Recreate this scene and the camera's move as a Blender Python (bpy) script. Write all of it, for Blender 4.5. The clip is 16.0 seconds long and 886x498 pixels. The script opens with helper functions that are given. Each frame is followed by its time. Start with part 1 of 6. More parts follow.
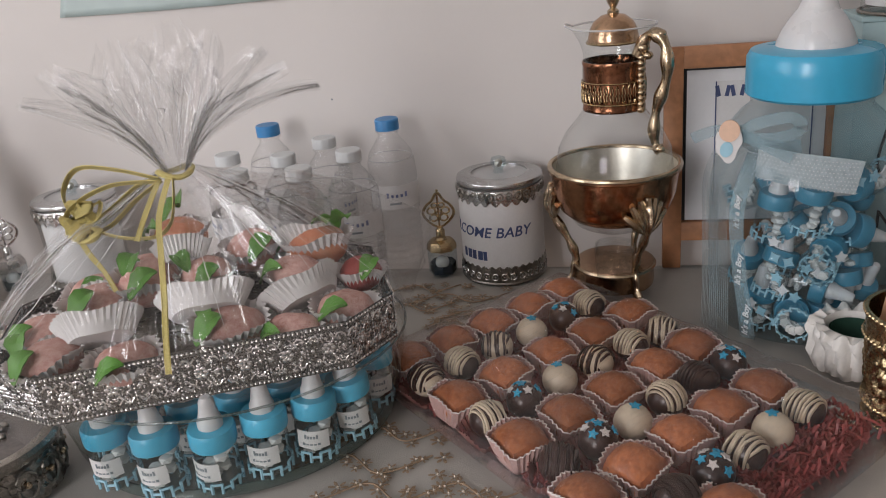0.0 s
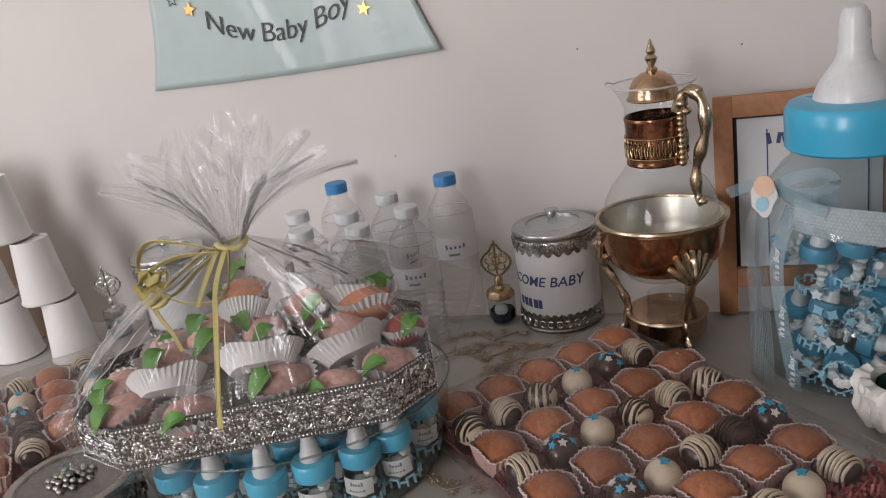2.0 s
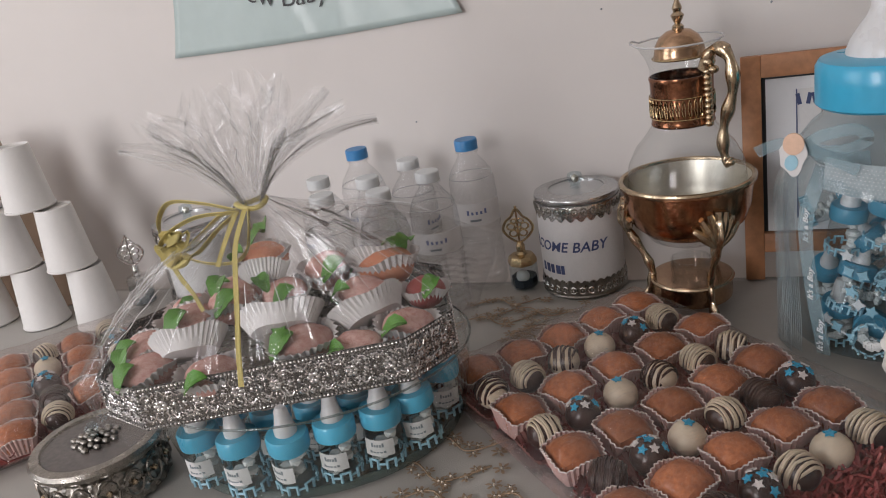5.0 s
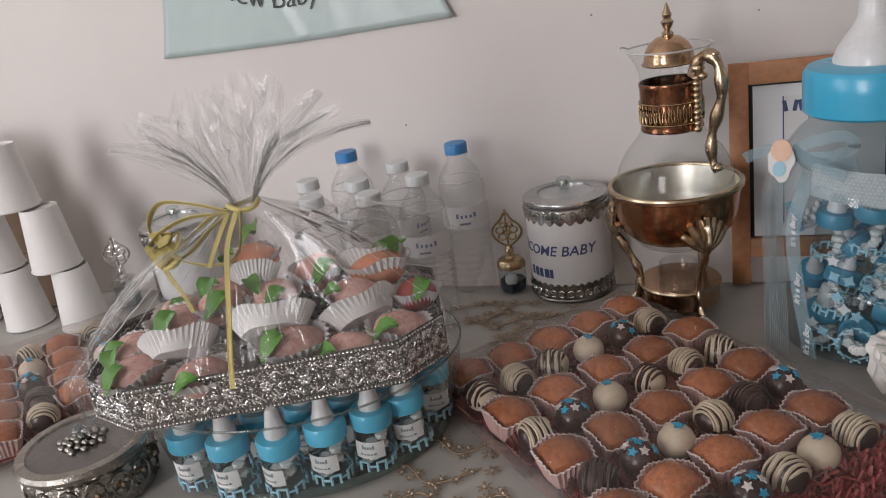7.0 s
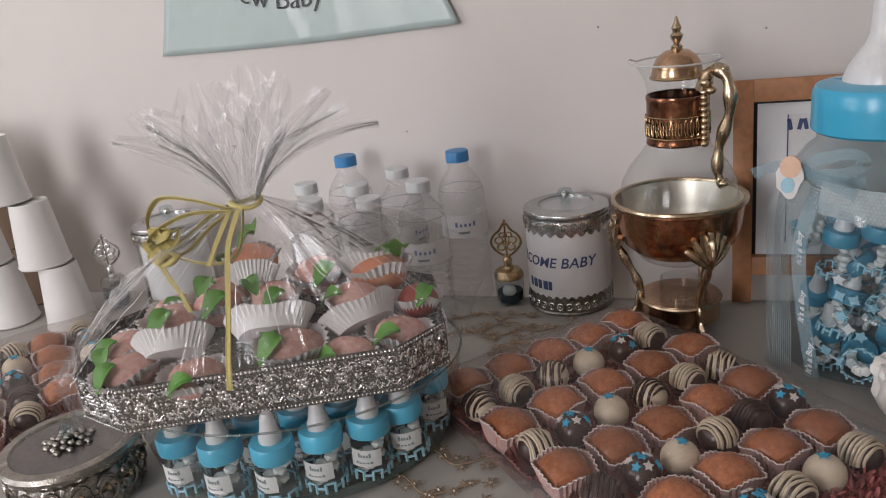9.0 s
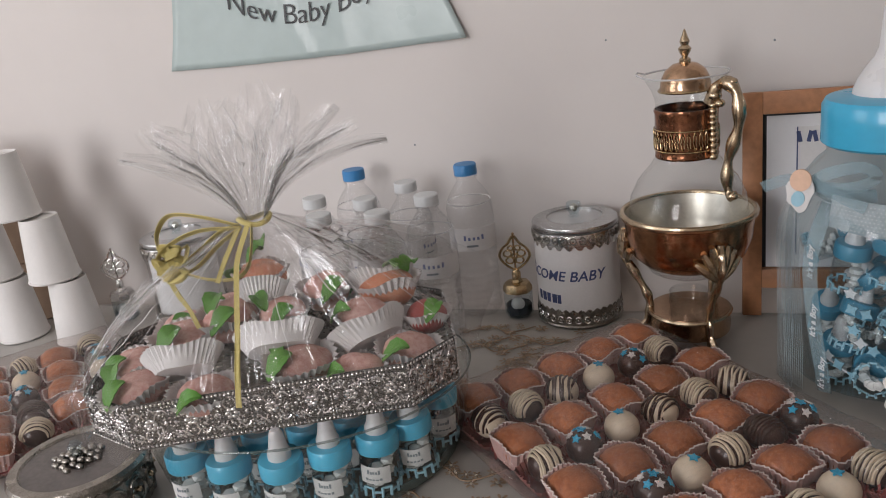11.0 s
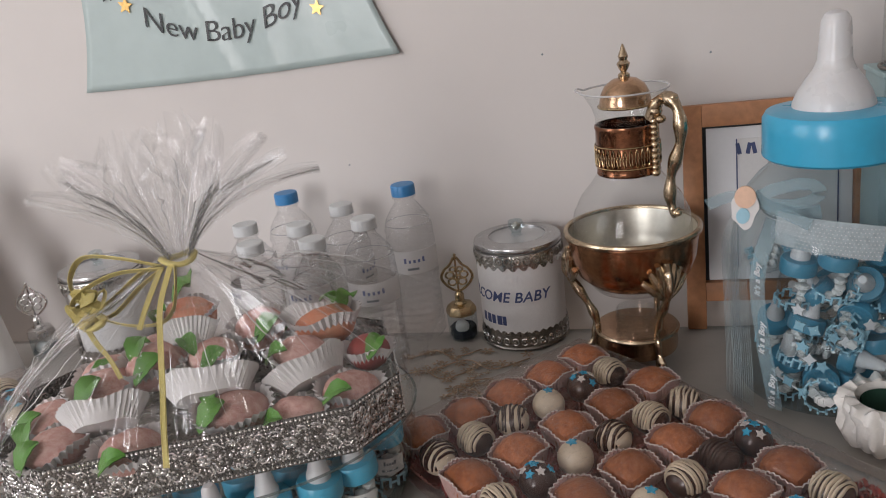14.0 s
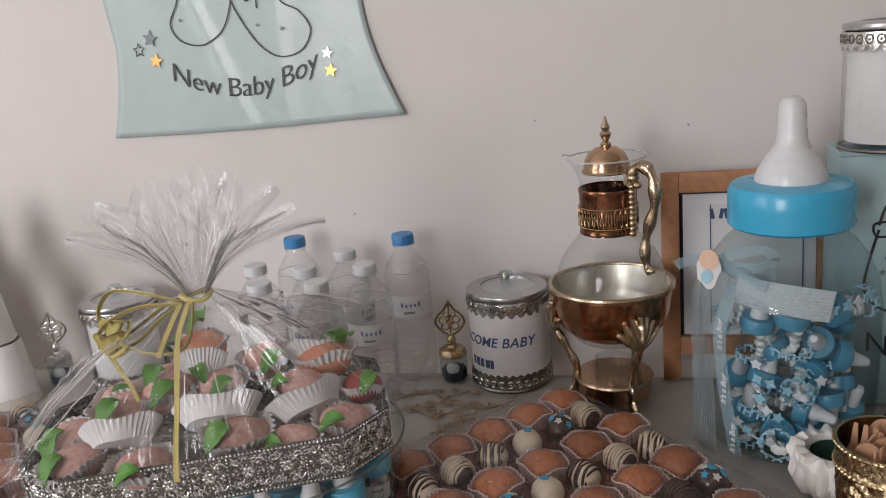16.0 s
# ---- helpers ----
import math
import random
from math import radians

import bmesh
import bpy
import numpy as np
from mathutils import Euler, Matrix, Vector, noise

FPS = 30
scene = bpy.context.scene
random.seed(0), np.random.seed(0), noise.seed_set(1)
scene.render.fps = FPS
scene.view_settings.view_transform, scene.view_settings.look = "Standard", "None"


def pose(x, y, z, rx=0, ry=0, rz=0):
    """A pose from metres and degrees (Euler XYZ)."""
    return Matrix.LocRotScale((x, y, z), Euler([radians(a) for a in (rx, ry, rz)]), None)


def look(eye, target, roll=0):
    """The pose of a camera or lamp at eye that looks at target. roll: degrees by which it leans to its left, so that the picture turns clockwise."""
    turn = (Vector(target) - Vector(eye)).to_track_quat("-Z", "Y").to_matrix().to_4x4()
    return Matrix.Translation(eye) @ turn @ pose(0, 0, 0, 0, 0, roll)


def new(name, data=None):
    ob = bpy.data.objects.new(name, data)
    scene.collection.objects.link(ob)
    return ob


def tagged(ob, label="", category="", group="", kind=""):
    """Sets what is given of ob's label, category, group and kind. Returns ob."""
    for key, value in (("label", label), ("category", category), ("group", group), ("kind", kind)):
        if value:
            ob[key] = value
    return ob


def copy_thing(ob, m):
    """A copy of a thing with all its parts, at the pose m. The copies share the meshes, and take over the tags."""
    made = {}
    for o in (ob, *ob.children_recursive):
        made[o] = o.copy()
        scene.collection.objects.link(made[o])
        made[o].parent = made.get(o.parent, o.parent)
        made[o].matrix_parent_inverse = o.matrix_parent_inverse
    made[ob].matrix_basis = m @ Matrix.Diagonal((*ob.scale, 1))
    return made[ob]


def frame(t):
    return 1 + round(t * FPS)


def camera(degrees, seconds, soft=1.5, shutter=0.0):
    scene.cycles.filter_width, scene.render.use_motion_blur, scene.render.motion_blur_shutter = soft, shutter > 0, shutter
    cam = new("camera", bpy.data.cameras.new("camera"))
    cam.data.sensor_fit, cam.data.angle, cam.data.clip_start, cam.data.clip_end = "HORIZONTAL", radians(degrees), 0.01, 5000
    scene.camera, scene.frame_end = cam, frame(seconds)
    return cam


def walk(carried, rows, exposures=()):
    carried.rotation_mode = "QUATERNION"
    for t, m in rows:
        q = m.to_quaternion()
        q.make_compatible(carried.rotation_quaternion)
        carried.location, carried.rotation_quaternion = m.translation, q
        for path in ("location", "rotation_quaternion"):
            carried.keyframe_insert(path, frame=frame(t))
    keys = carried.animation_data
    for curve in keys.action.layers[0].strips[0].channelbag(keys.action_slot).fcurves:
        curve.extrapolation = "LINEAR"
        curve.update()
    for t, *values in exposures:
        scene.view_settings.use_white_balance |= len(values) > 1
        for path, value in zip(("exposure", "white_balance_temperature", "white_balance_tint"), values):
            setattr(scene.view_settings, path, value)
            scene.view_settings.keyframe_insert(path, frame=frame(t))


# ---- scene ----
cam = camera(58.7, 16.0, soft=1.0)
PATH = [
    (0, (0.114, -0.975, 0.426), (-0.261, 0.842, -0.321), -5.4),
    (0.5, (0.153, -0.988, 0.448), (-0.289, 0.825, -0.271), -6.2),
    (1, (0.228, -0.986, 0.459), (-0.287, 0.815, -0.239), -8.0),
    (1.5, (0.214, -0.991, 0.465), (-0.333, 0.813, -0.203), -8.8),
    (2, (0.191, -0.988, 0.464), (-0.449, 0.79, -0.191), -9.2),
    (2.5, (0.188, -0.993, 0.462), (-0.523, 0.761, -0.186), -9.5),
    (3, (0.196, -0.991, 0.46), (-0.516, 0.761, -0.191), -9.7),
    (3.5, (0.196, -0.984, 0.456), (-0.521, 0.757, -0.218), -10.1),
    (3.7, (0.19, -0.982, 0.449), (-0.507, 0.761, -0.239), -9.5),
    (5.8, (0.188, -0.991, 0.445), (-0.504, 0.751, -0.252), -10.2),
    (6, (0.184, -0.992, 0.445), (-0.5, 0.753, -0.253), -10.0),
    (6.5, (0.184, -0.993, 0.446), (-0.489, 0.763, -0.236), -9.6),
    (7, (0.182, -0.991, 0.446), (-0.473, 0.767, -0.248), -9.1),
    (7.5, (0.183, -0.994, 0.447), (-0.464, 0.771, -0.236), -8.5),
    (8, (0.181, -0.993, 0.444), (-0.444, 0.783, -0.23), -7.6),
    (8.5, (0.167, -0.992, 0.435), (-0.446, 0.79, -0.233), -6.9),
    (9, (0.16, -0.988, 0.437), (-0.456, 0.795, -0.229), -6.8),
    (11.5, (0.158, -0.985, 0.446), (-0.488, 0.803, -0.174), -7.4),
    (12, (0.153, -0.989, 0.451), (-0.505, 0.802, -0.149), -7.5),
    (12.5, (0.148, -0.987, 0.451), (-0.515, 0.801, -0.153), -7.4),
    (13, (0.143, -0.946, 0.435), (-0.478, 0.839, -0.219), -7.9),
    (13.5, (0.148, -0.934, 0.436), (-0.365, 0.879, -0.235), -8.2),
    (14, (0.147, -0.945, 0.452), (-0.338, 0.884, -0.197), -7.7),
    (14.5, (0.134, -0.963, 0.447), (-0.36, 0.864, -0.2), -6.4),
    (15, (0.132, -0.984, 0.452), (-0.38, 0.841, -0.187), -6.0),
    (15.5, (0.146, -1.003, 0.461), (-0.389, 0.823, -0.154), -6.0),
    (16, (0.18, -1.012, 0.478), (-0.316, 0.849, -0.062), -5.5),
]
walk(cam, [(t, look(eye, target, roll)) for t, eye, target, roll in PATH])

# ---- world, daylight through the window behind the camera ----
W = bpy.data.worlds.new("world")
scene.world = W
W.use_nodes = True
sky = W.node_tree.nodes.new("ShaderNodeTexSky")
sky.sky_type, sky.sun_disc = "NISHITA", False
sky.sun_elevation, sky.sun_rotation = radians(35), radians(200)
W.node_tree.nodes["Background"].inputs[1].default_value = 0.12
W.node_tree.links.new(sky.outputs[0], W.node_tree.nodes["Background"].inputs[0])
scene.view_settings.exposure = 0.0

WIN = (-1.12, -3.25, 0.85, 0.75, 1.5)           # centre and size of the window
lamp = bpy.data.lights.new("window_daylight", "AREA")
lamp.shape, lamp.size, lamp.size_y, lamp.energy, lamp.color = "RECTANGLE", WIN[3], WIN[4], 39.5, (0.965, 0.95, 0.985)
new("window_daylight", lamp).matrix_world = look((WIN[0], WIN[1] + 0.12, WIN[2]), (WIN[0] + 0.9, 0.0, 0.3))


WEST = (-2.2, -1.45, 0.85, 1.1, 1.3)           # an unseen second window, added to fill the shade beside the basket
lamp = bpy.data.lights.new("side_fill", "AREA")
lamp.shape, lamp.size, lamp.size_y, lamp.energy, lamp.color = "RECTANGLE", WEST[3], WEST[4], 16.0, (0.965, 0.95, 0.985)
new("side_fill", lamp).matrix_world = look((WEST[0] + 0.06, WEST[1], WEST[2]), (0.0, -0.2, 0.2))


# ---- materials ----
def nodes_of(name):
    m = bpy.data.materials.new(name)
    m.use_nodes = True
    nt = m.node_tree
    return m, nt, nt.nodes["Principled BSDF"]


def mat(name, col, rough=0.5, metal=0.0, vary=0.12, scale=40.0, bump=0.15, bscale=200.0, col2=None, spec=0.5, coat=0.0, sss=0.0, rand=0.0, dist=0.001, sheen=0.0):
    """Paint with two scales of colour noise and a fine relief."""
    m, nt, b = nodes_of(name)
    n, l = nt.nodes.new, nt.links.new
    tc = n("ShaderNodeTexCoord")
    n1, n2, n3 = n("ShaderNodeTexNoise"), n("ShaderNodeTexNoise"), n("ShaderNodeTexNoise")
    for t, s in ((n1, scale), (n2, scale * 7), (n3, bscale)):
        t.inputs["Scale"].default_value, t.inputs["Detail"].default_value = s, 4
        l(tc.outputs["Object"], t.inputs["Vector"])
    add = n("ShaderNodeMath")
    add.operation = "ADD"
    l(n1.outputs[0], add.inputs[0]), l(n2.outputs[0], add.inputs[1])
    ramp = n("ShaderNodeMapRange")
    ramp.inputs[1].default_value, ramp.inputs[2].default_value = 0.7, 1.3
    l(add.outputs[0], ramp.inputs[0])
    mix = n("ShaderNodeMix")
    mix.data_type = "RGBA"
    c2 = col2 or tuple(c * (1 - vary) for c in col)
    mix.inputs["A"].default_value, mix.inputs["B"].default_value = (*col, 1), (*c2, 1)
    l(ramp.outputs[0], mix.inputs["Factor"])
    out = mix.outputs["Result"]
    if rand:
        oi, hs = n("ShaderNodeObjectInfo"), n("ShaderNodeHueSaturation")
        mr = n("ShaderNodeMapRange")
        mr.inputs[3].default_value, mr.inputs[4].default_value = 1 - rand, 1 + rand
        l(oi.outputs["Random"], mr.inputs[0]), l(mr.outputs[0], hs.inputs["Value"]), l(out, hs.inputs["Color"])
        out = hs.outputs[0]
    l(out, b.inputs["Base Color"])
    b.inputs["Roughness"].default_value, b.inputs["Metallic"].default_value = rough, metal
    b.inputs["Specular IOR Level"].default_value, b.inputs["Coat Weight"].default_value = spec, coat
    b.inputs["Subsurface Weight"].default_value, b.inputs["Subsurface Radius"].default_value = sss, (0.006, 0.004, 0.003)
    b.inputs["Sheen Weight"].default_value = sheen
    rr = n("ShaderNodeMapRange")
    rr.inputs[3].default_value, rr.inputs[4].default_value = max(0.02, rough * 0.8), min(1, rough * 1.25)
    l(n1.outputs[0], rr.inputs[0]), l(rr.outputs[0], b.inputs["Roughness"])
    bp = n("ShaderNodeBump")
    bp.inputs["Strength"].default_value, bp.inputs["Distance"].default_value = bump, dist
    l(n3.outputs[0], bp.inputs["Height"]), l(bp.outputs[0], b.inputs["Normal"])
    return m


def glass(name, tint=(0.96, 0.97, 0.97), ior=1.45, rough=0.03, bump=0.0, bscale=30.0, dist=0.002, gain=1.0, base=0.0, stretch=(1, 1, 1)):
    """A thin clear wall: light passes straight, the grazing view reflects."""
    m, nt, b = nodes_of(name)
    n, l = nt.nodes.new, nt.links.new
    nt.nodes.remove(b)
    fr, tr, gl, mx = n("ShaderNodeLayerWeight"), n("ShaderNodeBsdfTransparent"), n("ShaderNodeBsdfGlossy"), n("ShaderNodeMixShader")
    fr.inputs[0].default_value = 0.5
    pw = n("ShaderNodeMath")
    pw.operation = "POWER"
    pw.inputs[1].default_value = 3.2
    l(fr.outputs["Facing"], pw.inputs[0])
    f0 = ((ior - 1) / (ior + 1)) ** 2
    tr.inputs[0].default_value = (*tint, 1)
    gl.inputs["Roughness"].default_value = rough
    k = n("ShaderNodeMath")
    k.operation = "MULTIPLY_ADD"
    k.inputs[1].default_value, k.inputs[2].default_value, k.use_clamp = 0.55 * gain, f0 + base, True
    l(pw.outputs[0], k.inputs[0]), l(k.outputs[0], mx.inputs[0])
    l(tr.outputs[0], mx.inputs[1]), l(gl.outputs[0], mx.inputs[2])
    if bump:
        tc, t, bp = n("ShaderNodeTexCoord"), n("ShaderNodeTexNoise"), n("ShaderNodeBump")
        t.inputs["Scale"].default_value, t.inputs["Detail"].default_value = bscale, 5
        t.inputs["Distortion"].default_value = 1.2
        bp.inputs["Strength"].default_value, bp.inputs["Distance"].default_value = bump, dist
        vm = n("ShaderNodeVectorMath")
        vm.operation = "MULTIPLY"
        vm.inputs[1].default_value = stretch
        l(tc.outputs["Object"], vm.inputs[0]), l(vm.outputs[0], t.inputs["Vector"]), l(t.outputs[0], bp.inputs["Height"])
        l(bp.outputs[0], gl.inputs["Normal"])
        l(bp.outputs[0], fr.inputs["Normal"])
    l(mx.outputs[0], nt.nodes["Material Output"].inputs[0])
    return m


def film(name, col, amount, rough=0.1, ior=1.4, bump=0.6, bscale=60.0, gain=1.0, base=0.0, tint=(0.99, 0.99, 0.99), stretch=(1, 1, 1)):
    """Sheer film: mostly clear, with a little of its own colour and a gloss."""
    m = glass(name, tint, ior, rough, bump, bscale, 0.002, gain, base, stretch)
    nt = m.node_tree
    n, l = nt.nodes.new, nt.links.new
    d, mx = n("ShaderNodeBsdfDiffuse"), n("ShaderNodeMixShader")
    d.inputs[0].default_value = (*col, 1)
    mx.inputs[0].default_value = amount
    last = nt.nodes["Material Output"].inputs[0].links[0].from_socket
    l(last, mx.inputs[1]), l(d.outputs[0], mx.inputs[2]), l(mx.outputs[0], nt.nodes["Material Output"].inputs[0])
    return m


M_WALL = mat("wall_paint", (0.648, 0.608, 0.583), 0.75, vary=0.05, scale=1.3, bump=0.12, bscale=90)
# unseen walls, ceiling and floor are kept pale to bounce fill light
M_BOUNCE = mat("bounce_paint", (0.82, 0.79, 0.77), 0.75, vary=0.04, scale=1.5)
M_CEIL = mat("ceiling_paint", (0.86, 0.845, 0.83), 0.8, vary=0.03, scale=2)
M_FLOOR = mat("floor_wood", (0.56, 0.48, 0.40), 0.5, vary=0.3, scale=5, bump=0.1)
M_CLOTH = mat("cream_satin", (0.385, 0.36, 0.325), 0.42, vary=0.08, scale=9, bump=0.25, bscale=700, sheen=0.2)
M_GOLDTHREAD = mat("gold_thread", (0.40, 0.28, 0.18), 0.5, 0.25, vary=0.4, scale=300, bump=0.8, bscale=1500)
M_BEAD = mat("bead", (0.75, 0.66, 0.55), 0.15, 0.6, vary=0.3, scale=400)
M_OAK = mat("dark_table_wood", (0.16, 0.09, 0.05), 0.4, vary=0.3, scale=20)
M_PINE = mat("pine_frame", (0.47, 0.205, 0.09), 0.5, vary=0.35, scale=16, bump=0.2, bscale=120)
M_WHITE = mat("white_card", (0.74, 0.73, 0.74), 0.6, vary=0.03, scale=30)
M_PAPER = mat("white_paper", (0.70, 0.68, 0.67), 0.7, vary=0.06, scale=60, bump=0.3, bscale=400)
M_KRAFT = mat("kraft_card", (0.46, 0.33, 0.24), 0.65, vary=0.1, scale=60)
M_CUP = mat("cup_card", (0.70, 0.675, 0.65), 0.6, vary=0.04, scale=30, bump=0.1)
M_MINT = mat("mint_foil", (0.45, 0.535, 0.525), 0.28, vary=0.08, scale=6, bump=0.35, bscale=14, dist=0.004)
M_MINTBOX = mat("mint_card", (0.40, 0.53, 0.54), 0.55, vary=0.06, scale=8)
M_INK = mat("black_ink", (0.02, 0.022, 0.025), 0.4)
M_INKBLUE = mat("blue_ink", (0.055, 0.075, 0.18), 0.5)
M_INKPALE = mat("pale_blue_ink", (0.16, 0.19, 0.34), 0.5)
M_GREYINK = mat("grey_ink", (0.22, 0.25, 0.27), 0.5)
M_GOLDFOIL = mat("gold_foil", (0.72, 0.45, 0.16), 0.3, 0.8, vary=0.3, scale=200)
M_SILVERFOIL = mat("silver_foil", (0.62, 0.62, 0.62), 0.25, 0.9, vary=0.3, scale=200)
M_SILVER = mat("silver_relief", (0.90, 0.895, 0.89), 0.09, 1.0, vary=0.35, scale=120, bump=0.5, bscale=500)
# ground of the relief, darkened to give the shade in its recesses
M_BAND = mat("recess_shade_silver", (0.27, 0.265, 0.26), 0.26, 1.0, vary=0.5, scale=160, bump=0.3, bscale=700)
M_DARKSILVER = mat("old_silver", (0.40, 0.37, 0.33), 0.28, 1.0, vary=0.5, scale=120, bump=0.5, bscale=500)
M_BRASS = mat("aged_brass", (0.64, 0.50, 0.345), 0.22, 1.0, vary=0.45, scale=60, bump=0.3, bscale=300)
M_COPPER = mat("copper", (0.58, 0.29, 0.155), 0.2, 1.0, vary=0.4, scale=35, bump=0.1, bscale=250)
M_COLLAR = mat("dark_copper", (0.30, 0.135, 0.075), 0.16, 1.0, vary=0.5, scale=45, bump=0.25, bscale=160)
M_ROSE = mat("rose_brass", (0.60, 0.39, 0.25), 0.2, 1.0, vary=0.35, scale=40, bump=0.1, bscale=250)
M_SILVERIN = mat("silvered_inside", (0.70, 0.65, 0.57), 0.38, 1.0, vary=0.25, scale=40, bump=0.1)
M_GOLD = mat("gilt_filigree", (0.70, 0.53, 0.31), 0.23, 1.0, vary=0.5, scale=90, bump=0.4, bscale=500)
M_RIBBON = mat("gold_ribbon", (0.95, 0.80, 0.31), 0.3, 0.0, vary=0.22, scale=520, bump=1.0, bscale=1600, dist=0.002)
M_BLUECAP = mat("blue_cap", (0.05, 0.23, 0.50), 0.4, vary=0.06)
M_CLEARCAP = mat("milky_cap", (0.62, 0.63, 0.63), 0.45, vary=0.05)
M_SKY = mat("baby_blue_plastic", (0.045, 0.38, 0.60), 0.28, vary=0.07, scale=15, bump=0.05, coat=0.15)
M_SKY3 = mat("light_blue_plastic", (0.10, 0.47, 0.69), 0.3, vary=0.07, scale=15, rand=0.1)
# darker copy of the favour cap blue, for the shade inside the giant bottle
M_SKYSHADE = mat("shaded_blue_plastic", (0.07, 0.27, 0.40), 0.35, vary=0.1, rand=0.15)
M_PALEBLUE = mat("pale_blue_trim", (0.33, 0.56, 0.67), 0.45, vary=0.1, rand=0.1)
M_TEAT = mat("white_teat", (0.64, 0.635, 0.64), 0.28, vary=0.03, sss=0.1)
M_PELLET = mat("white_sweet", (0.78, 0.77, 0.75), 0.35, vary=0.05)
M_CAKE = mat("golden_sponge", (0.53, 0.20, 0.085), 0.3, vary=0.0, scale=34, bump=0.5, bscale=160, col2=(0.20, 0.062, 0.028), rand=0.28)
M_DARKCHOC = mat("dark_chocolate", (0.05, 0.025, 0.02), 0.32, vary=0.3, scale=60, rand=0.3, coat=0.2)
M_WHITECHOC = mat("white_chocolate", (0.66, 0.58, 0.44), 0.4, vary=0.12, scale=50)
M_STAR = mat("blue_sugar_star", (0.03, 0.38, 0.62), 0.5, vary=0.1)
M_STARW = mat("white_sugar_star", (0.72, 0.70, 0.68), 0.5, vary=0.1)
M_CASE = mat("greaseproof_paper", (0.62, 0.42, 0.385), 0.6, vary=0.15, scale=90)
M_CASEEDGE = mat("case_edge_paper", (0.78, 0.71, 0.68), 0.6, vary=0.1, scale=90)
M_SHRED = mat("red_shred", (0.34, 0.075, 0.07), 0.4, vary=0.4, scale=60, rand=0.2)
M_TRAYRED = mat("red_tray", (0.42, 0.10, 0.09), 0.4, vary=0.3, scale=40)
M_PINK = mat("sugared_fruit", (0.46, 0.185, 0.15), 0.6, vary=0.0, col2=(0.72, 0.50, 0.44), scale=170, bump=0.8, bscale=1400, rand=0.16)
M_ORANGE = mat("orange_sweet", (0.62, 0.20, 0.10), 0.5, col2=(0.62, 0.32, 0.2), scale=50, bump=0.6, bscale=1200)
M_REDSWEET = mat("red_sweet", (0.38, 0.07, 0.06), 0.5, vary=0.3, scale=50, bump=0.6, bscale=1200)
M_LEAF = mat("sugar_leaf", (0.11, 0.29, 0.04), 0.5, vary=0.35, scale=60, bump=0.3, bscale=400, sss=0.1)
M_BLACK = mat("black_plastic", (0.018, 0.019, 0.022), 0.45, vary=0.2)
M_WOODSPOON = mat("birch_cutlery", (0.50, 0.28, 0.16), 0.6, vary=0.2, scale=80, rand=0.12)
M_SHELL = mat("white_shell", (0.74, 0.71, 0.67), 0.5, vary=0.1, scale=50, bump=0.4, bscale=150)
M_GREEN = mat("dark_green_glaze", (0.03, 0.07, 0.05), 0.25)
M_DIAL = mat("mirror_lid", (0.13, 0.11, 0.10), 0.12, 0.0, vary=0.4, scale=30, spec=0.5)
M_SKIN = mat("peach_cutout", (0.75, 0.50, 0.36), 0.5)
M_NIGHT = mat("dark_liquid", (0.02, 0.03, 0.045), 0.15)
M_GLASS = glass("clear_glass")
M_GLASSJAR = film("jar_plastic", (0.45, 0.60, 0.67), 0.012, 0.05, bump=0.12, bscale=10, gain=0.6, base=0.005, tint=(0.85, 0.895, 0.91))
M_RIM = film("glass_lip", (0.72, 0.72, 0.72), 0.4, 0.05, bump=0.0, gain=2.0, base=0.15)
M_BOWLEDGE = film("thick_glass_edge", (0.13, 0.17, 0.155), 0.42, bump=0.1, bscale=20, gain=1.2)
M_BOWL = glass("green_tinted_glass", (0.95, 0.975, 0.965), 1.5, 0.03, 0.05, 8, gain=1.1)
M_PET = glass("bottle_plastic", (0.985, 0.987, 0.988), 1.5, 0.07, 0.9, 90, 0.004, gain=1.0, base=0.04)
M_CELLO = film("cellophane", (0.88, 0.86, 0.85), 0.016, 0.06, bump=0.6, bscale=60, gain=0.25, ior=1.42, base=0.035, stretch=(1, 1, 0.5), tint=(0.995, 0.995, 0.995))
M_CELLOTOP = film("crumpled_cellophane", (0.94, 0.93, 0.92), 0.048, 0.07, bump=0.9, bscale=110, gain=0.12, ior=1.4, base=0.03, stretch=(1, 1, 0.15), tint=(0.996, 0.996, 0.996))
# opaque white for the highlights painted along the film's folds
M_GLINT = mat("cellophane_glint", (0.93, 0.93, 0.93), 0.15, vary=0.05, scale=60, coat=0.5)
M_CLING = film("cling_film", (0.66, 0.50, 0.46), 0.012, 0.09, ior=1.3, bump=1.0, bscale=34, gain=0.9, base=0.012, tint=(0.96, 0.93, 0.92), stretch=(1, 5, 1))
M_TRAYCLEAR = glass("tray_plastic", (0.9, 0.9, 0.91), 1.5, 0.12, 0.4, 40, gain=1.6, base=0.05)
M_TULLE = film("blue_tulle", (0.42, 0.54, 0.58), 0.025, bump=0.5, bscale=300)
M_ORGANZA = film("blue_organza", (0.36, 0.52, 0.58), 0.26, bump=0.4, bscale=120)
M_NET = mat("tulle_thread", (0.38, 0.49, 0.53), 0.6, vary=0.2, scale=200)
M_GAUZE = mat("gold_gauze", (0.95, 0.80, 0.31), 0.3, 0.0, vary=0.22, scale=650, bump=1.0, bscale=1300, dist=0.003)
[q for q in M_GAUZE.node_tree.nodes if q.type == "BSDF_PRINCIPLED"][0].inputs["Alpha"].default_value = 0.85
